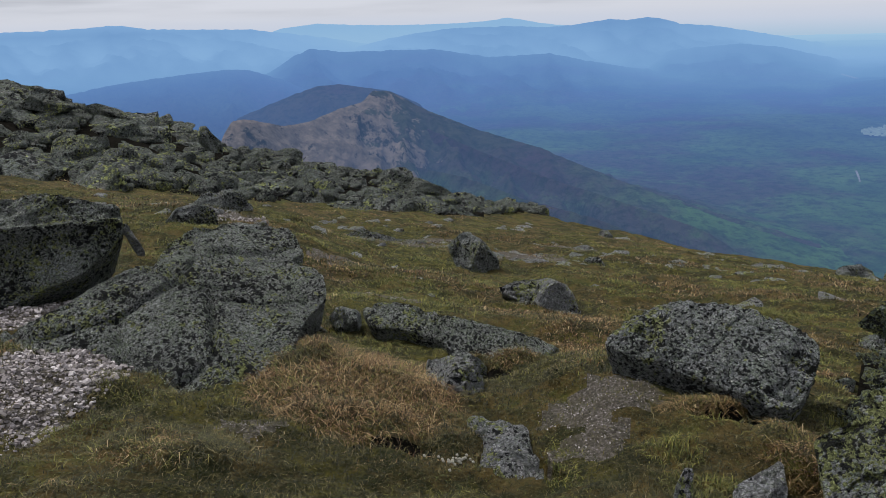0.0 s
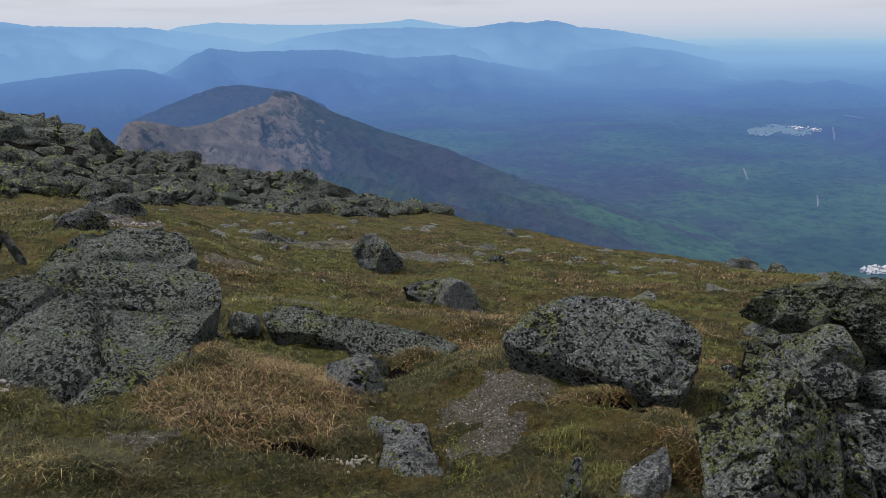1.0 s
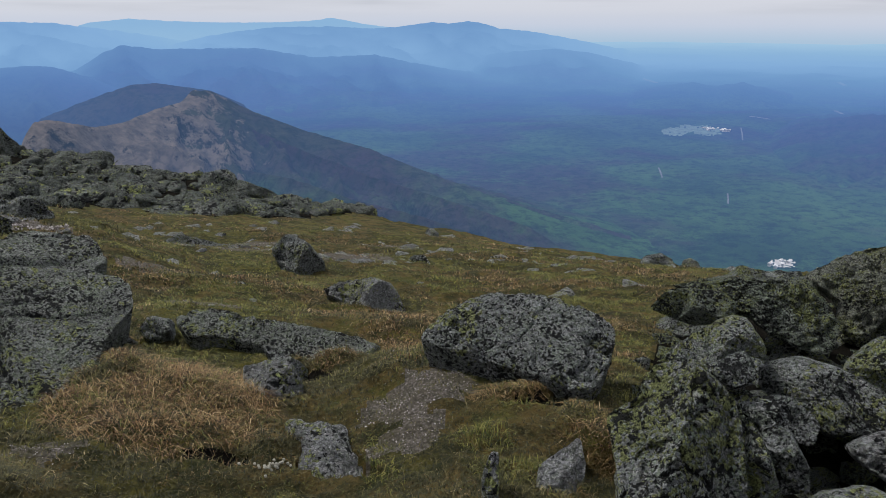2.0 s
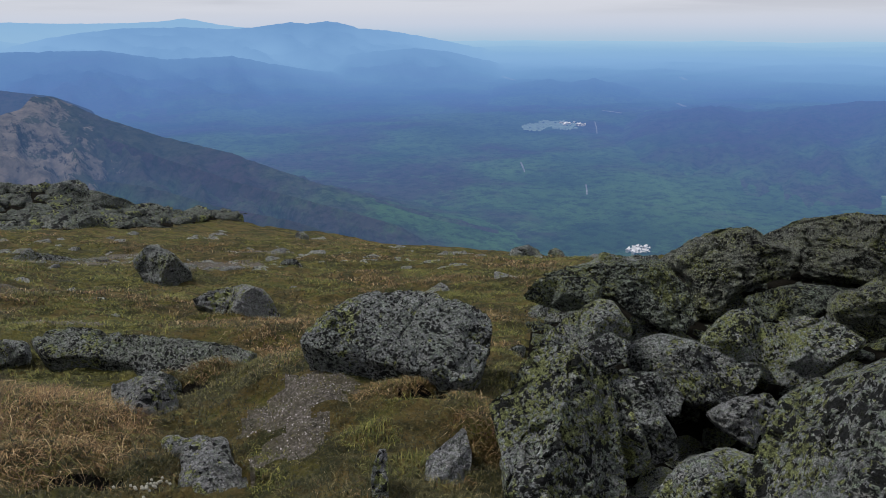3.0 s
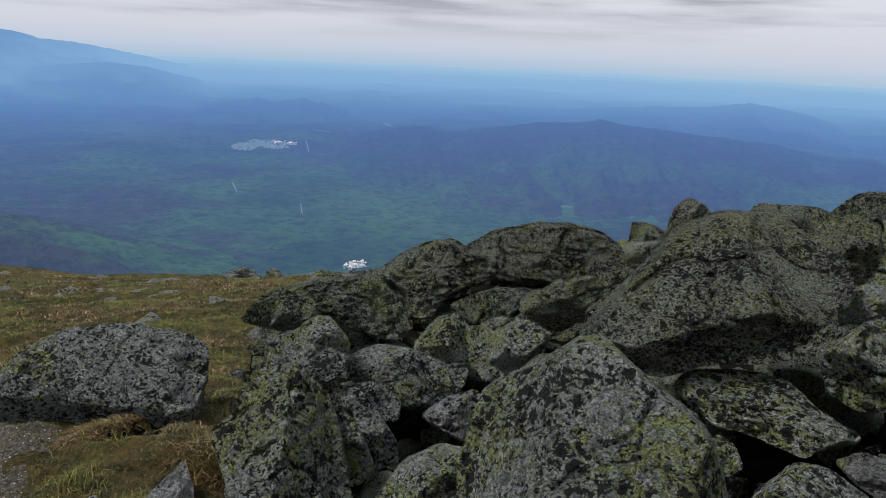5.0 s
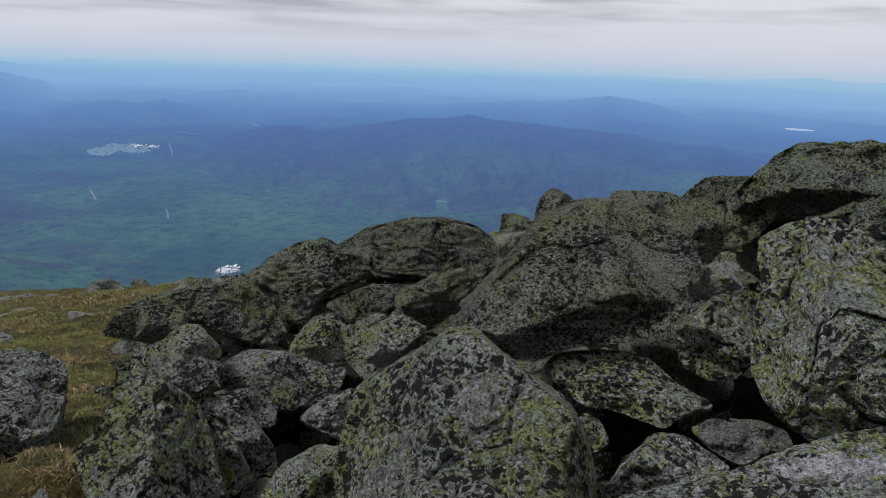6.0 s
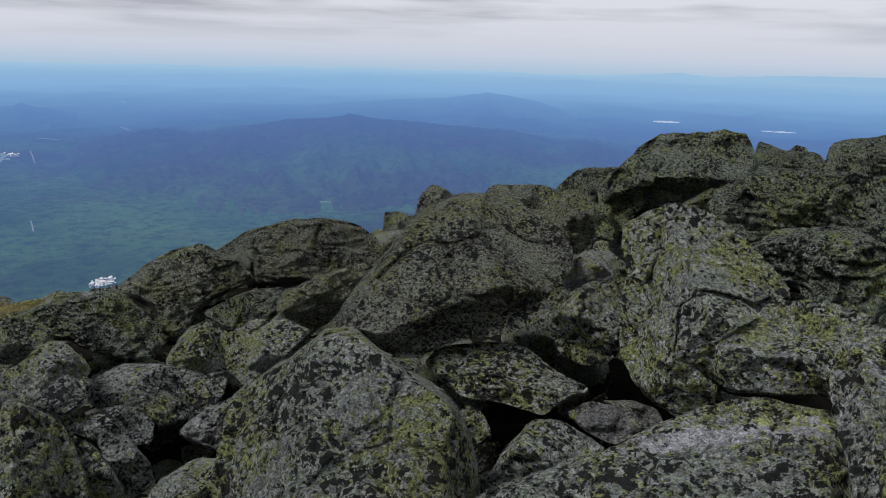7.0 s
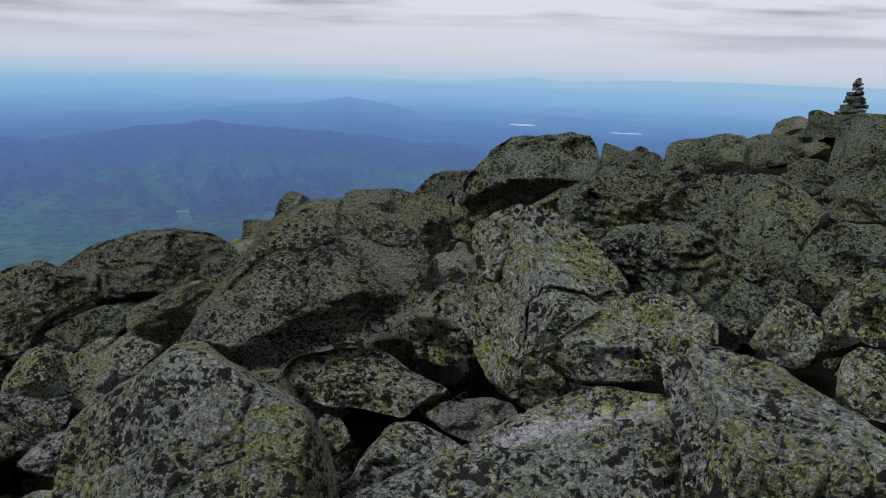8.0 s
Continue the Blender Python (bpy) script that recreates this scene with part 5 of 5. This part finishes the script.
def scatter():
    rng = random.Random(5)
    spots = []
    while len(spots) < 430:
        az, r = rng.uniform(-37, 14.5), rng.uniform(17, 37)
        p = polar(az, r)
        if in_scree(p.x, p.y):
            spots.append((p.x, p.y, rng.choice([0.5, 0.7, 0.9, 1.2, 1.5, 1.9]) * rng.uniform(0.8, 1.2)))
    spots.sort(key=lambda q: -q[2] / math.hypot(q[0], q[1]))
    strew("boulder", split_blocks(14, 3, FAR_ROCK, (0.45, 0.85), (0.35, 0.65)), spots, "weathered dark grey rock on the scree slope", "rocks of the scree slope", rng, (50, 84), 0.2)
    spots = []
    while len(spots) < 900:
        p = polar(rng.uniform(-37, 14.5), rng.uniform(17, 37))
        if in_scree(p.x, p.y):
            spots.append((p.x, p.y, rng.uniform(0.35, 0.8)))
    strew("boulder", split_blocks(6, 13, FAR_ROCK), spots, "small dark rubble between scree boulders", "", rng, (30, 80), 0.0, 0)
    spots = []
    while len(spots) < 420:
        az, r = rng.uniform(38, 112), rng.choice([rng.uniform(2.0, 6), rng.uniform(2.2, 14)])
        p = polar(az, r)
        if in_pile(p.x, p.y) and not (az > 60 and r < 3.7) and r > 2.6:
            spots.append((p.x, p.y, rng.uniform(0.16, 0.34) * (1 + max(0, r - 3) * 0.16)))
    spots.sort(key=lambda q: math.hypot(q[0], q[1]))
    small = []
    while len(small) < 1500:
        az, r = rng.uniform(37, 125), 1.8 + 7.5 * rng.random() ** 1.2
        p = polar(az, r)
        if in_pile(p.x, p.y):
            small.append((p.x, p.y, rng.uniform(0.07, 0.2)))
    strew("stone", split_blocks(6, 14, CREST), small, "dark rubble in the gaps between boulders", "", rng, (20, 80), 0.05, 0)
    strew("stone", wild_meshes(7, 4, LICHEN, (0.5, 0.9)), spots, "grey lichened stone wedged among boulders", "stones of the rock pile", rng, (20, 80), 0.1, 140)
    spots = []
    nests = [(0.6, 12.4), (2.8, 11.4), (1.6, 13.6), (5.4, 11.3), (3.9, 12.8), (-1.6, 9.8), (7.5, 13.5), (3.0, 17.0), (9.5, 16.0), (0.0, 15.5)]
    while len(spots) < 210:
        az, r = rng.uniform(-18, 44), rng.uniform(6.5, 23)
        p = polar(az, r)
        if rng.random() < 0.65:
            nx, ny = rng.choice(nests)
            p = Vector((nx + rng.gauss(0, 0.7), ny + rng.gauss(0, 0.7), 0))
            r = p.length
        if not in_pile(p.x, p.y) and not in_scree(p.x, p.y):
            spots.append((p.x, p.y, rng.uniform(0.07, 0.22) * (1 + r / 16)))
    strew("stone", split_blocks(7, 6, BARE, (0.5, 0.9), (0.25, 0.4)), spots, "pale flat stone sunk in the turf", "stones in the turf", rng, (72, 88), 0.2, 110)


scatter()


# ---------- the cairn ----------
def cairn(az, r, base, wide, tall):
    """Courses of flat stones, each a ring smaller than the one below, with a peak stone on top."""
    root = tagged(new("cairn"), "stacked flat-stone cairn on the skyline", "cairn")
    root.location = polar(az, r, base)
    rng = random.Random(12)
    meshes = split_blocks(6, 8, CREST, (0.7, 0.95), (0.55, 0.8))
    layers, z = 11, 0.0
    for k in range(layers):
        w = wide * (1 - 0.80 * k / (layers - 1))
        course = tall / layers
        count = 5 if k < 4 else 4 if k < 7 else 3 if k < 9 else 1
        turn = rng.uniform(0, 360)
        for j in range(count):
            way = radians(turn + 360 * j / count + rng.uniform(-15, 15))
            reach = w * 0.27 * rng.uniform(0.85, 1.2) if count > 1 else 0.0
            long = w * (0.62 if count > 1 else 1.0) * rng.uniform(0.85, 1.2)
            ob = new("stone", rng.choice(meshes))
            ob.parent = root
            ob.matrix_basis = pose(reach * math.cos(way), reach * math.sin(way), z + course * 0.5 + rng.uniform(-0.1, 0.1) * course, rng.uniform(-7, 7), rng.uniform(-7, 7), math.degrees(way) + 90) @ Matrix.Diagonal((long, long, course * rng.uniform(1.5, 2.1), 1))
        z += course


cairn(106.3, 13.0, 0.72, 0.5, 0.66)


# ---------- turf ----------
def blades(name, spots, mat, label):
    """Sedge: one bent, tapering blade for each row of x, y, z, height, way, bend and width."""
    q = np.array(spots, float)
    n = len(q)
    x, y, z, h, way, bend, w = q.T
    out = np.stack([np.cos(way), np.sin(way), 0 * way], -1)
    side = np.stack([-np.sin(way), np.cos(way), 0 * way], -1) * (w / 2)[:, None]
    foot = np.stack([x, y, z - 0.01], -1)
    mid = foot + out * (h * bend * 0.35)[:, None] + np.stack([0 * h, 0 * h, h * 0.62], -1)
    tip = foot + out * (h * bend)[:, None] + np.stack([0 * h, 0 * h, h * (1 - 0.35 * bend)], -1)
    verts = np.stack([foot - side, foot + side, mid + side * 0.8, mid - side * 0.8, tip], 1).reshape(-1, 3)
    k = np.arange(n)[:, None] * 5
    loops = np.concatenate([k + [0, 1, 2, 3], k + [3, 2, 4]], 1).ravel()
    start = (np.arange(n)[:, None] * 7 + [0, 4]).ravel()
    me = bpy.data.meshes.new(name)
    me.vertices.add(len(verts))
    me.vertices.foreach_set("co", verts.ravel())
    me.loops.add(len(loops))
    me.loops.foreach_set("vertex_index", loops)
    me.polygons.add(len(start))
    me.polygons.foreach_set("loop_start", start)
    me.materials.append(mat)
    me.update(calc_edges=True)
    return tagged(new(name, me), label, "grass", kind="stuff")


# Clumps of fresh sedge: place, half widths, height.
GREENS = [(-1.08, 3.52, 0.2, 0.16, 0.055), (-1.2, 3.05, 0.22, 0.14, 0.04), (-0.95, 3.75, 0.12, 0.1, 0.06), (-1.72, 4.1, 0.25, 0.12, 0.05), (-0.9, 2.9, 0.4, 0.2, 0.03), (-0.5, 3.72, 0.25, 0.14, 0.04), (1.26, 2.72, 0.14, 0.13, 0.075), (1.27, 2.42, 0.2, 0.12, 0.06),
          (0.87, 3.02, 0.05, 0.16, 0.04), (0.80, 2.72, 0.08, 0.16, 0.05), (1.36, 4.05, 0.2, 0.12, 0.05), (1.82, 5.1, 0.5, 0.3, 0.05), (1.45, 2.95, 0.16, 0.12, 0.03), (2.3, 4.6, 0.5, 0.3, 0.05), (4.0, 6.9, 0.6, 0.4, 0.06), (2.25, 3.1, 0.15, 0.2, 0.05), (0.3, 8.0, 0.8, 0.4, 0.05), (2.9, 7.0, 0.5, 0.6, 0.05), (-0.9, 11.0, 1.2, 0.6, 0.05)]


def grow():
    rng = random.Random(21)
    turf, fresh, straw = [], [], []
    for _ in range(300000):
        r = 1.9 + 14.0 * rng.random() ** 1.8
        az = rng.uniform(-38, 46)
        p = polar(az, r)
        if in_pile(p.x, p.y) or in_bed(p.x, p.y) is not None or in_hollow(p.x, p.y) or in_patch(p.x, p.y) and rng.random() < (0.85 if p.x < -0.8 else 0.4):
            continue
        tone = noise.noise(Vector((p.x * 0.8, p.y * 0.8, 1.0))) + 0.5 * noise.noise(Vector((p.x * 2.7, p.y * 2.7, 4.0)))
        if noise.noise(Vector((p.x * 1.7, p.y * 1.7, 9.0))) > 0.38 and rng.random() < 0.7:
            continue
        grown = (0.014 if r < 3.4 else 0.02) + 0.018 * max(0.0, tone + 0.4)
        dim = noise.noise(Vector((p.x * 1.1, p.y * 1.1, 14.0))) + 0.5 * noise.noise(Vector((p.x * 4.3, p.y * 4.3, 17.0))) > 0.12
        row = (p.x, p.y, turf_height(p.x, p.y), grown * rng.uniform(0.6, 1.6), rng.uniform(0, 6.28), rng.uniform(0.5, 1.6), 0.0010 + 0.0008 * r)
        # Within 4.8 m most blades take the darker sedge.
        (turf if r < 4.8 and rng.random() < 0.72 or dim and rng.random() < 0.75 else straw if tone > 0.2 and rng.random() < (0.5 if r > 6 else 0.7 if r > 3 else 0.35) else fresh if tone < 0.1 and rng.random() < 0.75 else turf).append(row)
    for mx, my, a, b, h in MOUNDS:
        for _ in range(int(13000 * a * b / 0.4 + 900)):
            d, t = math.sqrt(rng.random()) * 1.1, rng.uniform(0, 6.28)
            x, y = mx + a * d * math.cos(t), my + b * d * math.sin(t)
            if in_bed(x, y) is not None:
                continue
            way = math.atan2(y - my, x - mx) + rng.gauss(0, 1.6)
            if in_hollow(x, y):
                continue
            mood = noise.noise(Vector((x * 4.5, y * 4.5, 3.0))) + rng.gauss(0, 0.22) - (0.5 if mx < -0.4 else 0.0)
            pick = straw if mood > -0.2 else fresh if mood > -0.32 else turf
            pick.append((x, y, turf_height(x, y), rng.uniform(0.02, 0.07) * (1.0 if a * b > 0.06 else 0.65), way, rng.uniform(0.9, 2.8), rng.uniform(0.0020, 0.0040)))
    for _ in range(1700):
        az, r = rng.uniform(-34, 44), 2.0 + 18 * rng.random() ** 1.2
        p = polar(az, r)
        if in_pile(p.x, p.y) or in_patch(p.x, p.y) or in_bed(p.x, p.y) is not None:
            continue
        tone = noise.noise(Vector((p.x * 0.8, p.y * 0.8, 1.0))) + 0.5 * noise.noise(Vector((p.x * 2.7, p.y * 2.7, 4.0)))
        # Clumps within 4.8 m mostly take the darker sedge too.
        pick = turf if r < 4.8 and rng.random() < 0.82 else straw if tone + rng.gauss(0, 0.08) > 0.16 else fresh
        for _ in range(34):
            x, y = p.x + rng.gauss(0, 0.05 + 0.006 * r), p.y + rng.gauss(0, 0.05 + 0.006 * r)
            pick.append((x, y, turf_height(x, y), rng.uniform(0.025, 0.055) * min(1.0, r / 5 + 0.2), rng.uniform(0, 6.28), rng.uniform(0.8, 2.4), 0.0012 + 0.0008 * r))
    for gx, gy, a, b, tall in GREENS:
        for _ in range(int(14000 * a * b) + 120):
            d, t = math.sqrt(rng.random()), rng.uniform(0, 6.28)
            x, y = gx + a * d * math.cos(t), gy + b * d * math.sin(t)
            if in_bed(x, y) is None and not in_hollow(x, y) and not in_pile(x, y):
                (fresh if rng.random() < 0.8 else turf).append((x, y, turf_height(x, y), tall * rng.uniform(0.5, 1.2) * (1.1 - 0.6 * d), rng.uniform(0, 6.28), rng.uniform(0.4, 1.4), 0.0034))
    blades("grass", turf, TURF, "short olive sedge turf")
    blades("grass", fresh, FRESH, "fresh yellow-green sedge")
    blades("dead_grass", straw, STRAW, "dry straw-brown sedge in tussocks")


grow()


def pebbles():
    """Frost-broken quartz gravel in the bare patches."""
    rng = random.Random(31)
    box = np.array([(a, b, c) for a in (-1, 1) for b in (-1, 1) for c in (-1, 1)], float)
    quads = [(0, 1, 3, 2), (4, 6, 7, 5), (0, 4, 5, 1), (2, 3, 7, 6), (0, 2, 6, 4), (1, 5, 7, 3)]
    verts, faces = [], []
    for px, py, a, b, turn in PATCHES:
        c, s = math.cos(radians(turn)), math.sin(radians(turn))
        near = math.hypot(px, py)
        for _ in range(int(min(7000, (34000 if px < -1 else 11000) * a * b / max(1.0, near / 3.5) ** 1.6))):
            d, t = math.sqrt(rng.random()) * 1.15, rng.uniform(0, 6.28)
            u, v = a * d * math.cos(t), b * d * math.sin(t)
            x, y = px + c * u - s * v, py + s * u + c * v
            if not in_patch(x, y) and rng.random() < 0.75:
                continue
            size = rng.choice([0.003, 0.004, 0.006, 0.008, 0.012] if px < -1 else [0.003, 0.004, 0.005, 0.006]) * rng.uniform(0.7, 1.4) * max(1.0, near / 8) * (0.85 if px < -1 else 0.55)
            m = pose(x, y, turf_height(x, y) + size * 0.3, rng.uniform(-30, 30), rng.uniform(-30, 30), rng.uniform(0, 360))
            n = len(verts)
            for k in box:
                verts.append(m @ Vector((k[0] * size * rng.uniform(0.55, 1.1), k[1] * size * rng.uniform(0.45, 0.9), k[2] * size * rng.uniform(0.35, 0.65))))
            faces += [tuple(n + i for i in f) for f in quads]
    return tagged(new("gravel", mesh_of("gravel", verts, faces, [GRAVEL], False)), "pale pinkish quartz gravel on bare soil", "gravel", kind="stuff")


pebbles()


# ---------- the valley's buildings, clearings and water ----------
def plain(name, rgb, rough=0.8):
    m = Nodes(name)
    v = m.node("TexCoord").outputs["Object"]
    return m.done(m.surface(m.mix(m.noise(v, 0.4, 4), rgb, tuple(0.8 * k for k in rgb)), rough))


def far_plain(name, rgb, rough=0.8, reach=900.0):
    """A plain surface far down in the valley, with the same haze emission painted on as the woods around it."""
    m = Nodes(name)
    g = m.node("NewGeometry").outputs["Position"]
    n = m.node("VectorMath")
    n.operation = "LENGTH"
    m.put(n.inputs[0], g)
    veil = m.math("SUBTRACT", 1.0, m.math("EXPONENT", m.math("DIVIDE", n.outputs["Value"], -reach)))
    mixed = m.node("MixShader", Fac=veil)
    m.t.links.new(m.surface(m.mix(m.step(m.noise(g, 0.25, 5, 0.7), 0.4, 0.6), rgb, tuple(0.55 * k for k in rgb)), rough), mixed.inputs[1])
    m.t.links.new(m.node("Emission", Color=painted_haze(m, n.outputs["Value"]), Strength=1.0).outputs[0], mixed.inputs[2])
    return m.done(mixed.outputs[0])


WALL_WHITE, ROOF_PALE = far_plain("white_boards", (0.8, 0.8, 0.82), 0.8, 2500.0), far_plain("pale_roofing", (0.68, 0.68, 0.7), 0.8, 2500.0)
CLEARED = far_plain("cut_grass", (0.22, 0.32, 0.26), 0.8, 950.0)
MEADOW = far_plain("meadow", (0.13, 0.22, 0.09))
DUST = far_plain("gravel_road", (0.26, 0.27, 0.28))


def far_ground(az, el):
    """Where a line of sight of that bearing and angle meets the valley floor."""
    z = VALLEY
    for _ in range(12):
        p = polar(az, (1.5 - z) / math.tan(radians(-el)))
        z = 0.5 * z + 0.5 * valley_height(p.x, p.y)
    return Vector((p.x, p.y, z + 0.8))


def house(name, place, long, wide, tall, turn, label):
    root = tagged(new(name), label, "building", "buildings of the valley")
    root.matrix_basis = pose(place.x, place.y, place.z - 1.5, 0, 0, turn)
    body = bmesh.new()
    bmesh.ops.create_cube(body, size=1.0, matrix=Matrix.Translation((0, 0, (tall + 1.5) / 2)) @ Matrix.Diagonal((long, wide, tall + 1.5, 1)))
    top = bmesh.new()
    z, e = tall + 1.51, 0.3
    v = [top.verts.new(c) for c in ((-long / 2 - e, -wide / 2 - e, z), (long / 2 + e, -wide / 2 - e, z), (long / 2 + e, wide / 2 + e, z), (-long / 2 - e, wide / 2 + e, z), (-long / 2 - e, 0, z + wide * 0.35), (long / 2 + e, 0, z + wide * 0.35))]
    for f in ((0, 1, 5, 4), (2, 3, 4, 5), (0, 4, 3), (1, 2, 5), (3, 2, 1, 0)):
        top.faces.new([v[k] for k in f])
    for part_name, bm, mat in (("wall", body, WALL_WHITE), ("roof", top, ROOF_PALE)):
        me = bpy.data.meshes.new(part_name)
        bm.to_mesh(me)
        bm.free()
        me.materials.append(mat)
        new(part_name, me).parent = root
    return root


def strip(name, points, wide, mat, label):
    """A flat band along a line over the valley floor."""
    verts, faces = [], []
    for k, p in enumerate(points):
        a, b = points[max(0, k - 1)], points[min(len(points) - 1, k + 1)]
        side = Vector((-(b - a).y, (b - a).x, 0)).normalized() * wide / 2
        verts += [p - side, p + side]
    faces = [(2 * k, 2 * k + 2, 2 * k + 3, 2 * k + 1) for k in range(len(points) - 1)]
    low = len(verts)
    verts += [Vector((q.x, q.y, q.z - 0.6)) for q in verts]
    faces += [tuple(low + i for i in reversed(f)) for f in faces]
    return tagged(new(name, mesh_of(name, verts, faces, [mat], False)), label, "clearing", kind="structure")


def field(name, az, el, mat, label, rng, ragged=0.35):
    """Open land draped over the valley floor between two bearings and two angles of sight, with a ragged edge."""
    n, m, verts, faces = 14, 9, [], []
    for j in range(m + 1):
        for i in range(n + 1):
            a = az[0] + (az[1] - az[0]) * i / n
            e = el[0] + (el[1] - el[0]) * j / m
            verts.append(far_ground(a, e))
    for j in range(m):
        for i in range(n):
            edge = abs(2 * (i + 0.5) / n - 1) ** 2 + abs(2 * (j + 0.5) / m - 1) ** 2
            if edge < 1.05 + rng.uniform(-1, 1) * ragged * 1.6 and rng.random() > ragged * 0.35:
                k = j * (n + 1) + i
                faces.append((k, k + 1, k + n + 2, k + n + 1))
    return tagged(new(name, mesh_of(name, verts, faces, [mat], False)), label, "clearing", kind="structure")


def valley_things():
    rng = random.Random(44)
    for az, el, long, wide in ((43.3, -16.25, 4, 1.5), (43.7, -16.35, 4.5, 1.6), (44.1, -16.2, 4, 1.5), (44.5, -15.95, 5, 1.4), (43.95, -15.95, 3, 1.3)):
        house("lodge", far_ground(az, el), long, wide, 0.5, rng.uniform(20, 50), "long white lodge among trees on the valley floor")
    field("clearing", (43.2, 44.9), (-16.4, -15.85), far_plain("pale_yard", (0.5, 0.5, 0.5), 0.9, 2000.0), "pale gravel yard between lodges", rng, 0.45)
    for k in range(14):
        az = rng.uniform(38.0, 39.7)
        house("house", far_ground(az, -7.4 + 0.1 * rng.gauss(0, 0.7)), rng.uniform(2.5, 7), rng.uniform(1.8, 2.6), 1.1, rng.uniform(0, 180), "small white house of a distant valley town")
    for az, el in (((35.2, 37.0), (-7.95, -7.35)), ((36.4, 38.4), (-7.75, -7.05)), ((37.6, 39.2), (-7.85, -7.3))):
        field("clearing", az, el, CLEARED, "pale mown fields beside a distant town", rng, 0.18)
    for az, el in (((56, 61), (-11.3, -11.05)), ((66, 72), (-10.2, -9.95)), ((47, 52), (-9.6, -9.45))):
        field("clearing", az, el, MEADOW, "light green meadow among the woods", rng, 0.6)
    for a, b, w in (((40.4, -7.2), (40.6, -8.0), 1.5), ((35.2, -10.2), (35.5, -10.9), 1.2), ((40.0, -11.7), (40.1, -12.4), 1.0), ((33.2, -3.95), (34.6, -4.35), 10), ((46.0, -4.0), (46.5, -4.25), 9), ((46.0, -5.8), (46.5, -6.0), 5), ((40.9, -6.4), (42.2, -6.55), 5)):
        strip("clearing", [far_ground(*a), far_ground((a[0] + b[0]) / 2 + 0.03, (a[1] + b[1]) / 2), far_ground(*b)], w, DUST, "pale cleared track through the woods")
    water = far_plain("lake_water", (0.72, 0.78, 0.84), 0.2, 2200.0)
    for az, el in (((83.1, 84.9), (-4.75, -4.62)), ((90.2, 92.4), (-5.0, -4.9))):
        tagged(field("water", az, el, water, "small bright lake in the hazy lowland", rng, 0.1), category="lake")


valley_things()


def cushion_flowers():
    """A clump of pale cushion flowers in the sedge."""
    root = tagged(new("flower_clump"), "small clump of white cushion flowers in the sedge", "flowers")
    root.location = (0.39, 3.0, turf_height(0.39, 3.0))
    rng = random.Random(9)
    white = plain("white_petals", (0.34, 0.33, 0.27))
    bm = bmesh.new()
    bmesh.ops.create_icosphere(bm, subdivisions=1, radius=0.0075)
    for v in bm.verts:
        v.co *= 1 + 0.35 * noise.noise(v.co * 160)
    me = bpy.data.meshes.new("flower_head")
    bm.to_mesh(me)
    bm.free()
    me.materials.append(white)
    for _ in range(34):
        ob = new("flower_head", me)
        ob.parent = root
        x, y = rng.gauss(0, 0.06), rng.gauss(0, 0.05)
        ob.location = (x, y, turf_height(0.39 + x, 3.0 + y) - root.location.z + rng.uniform(0.012, 0.035))


cushion_flowers()
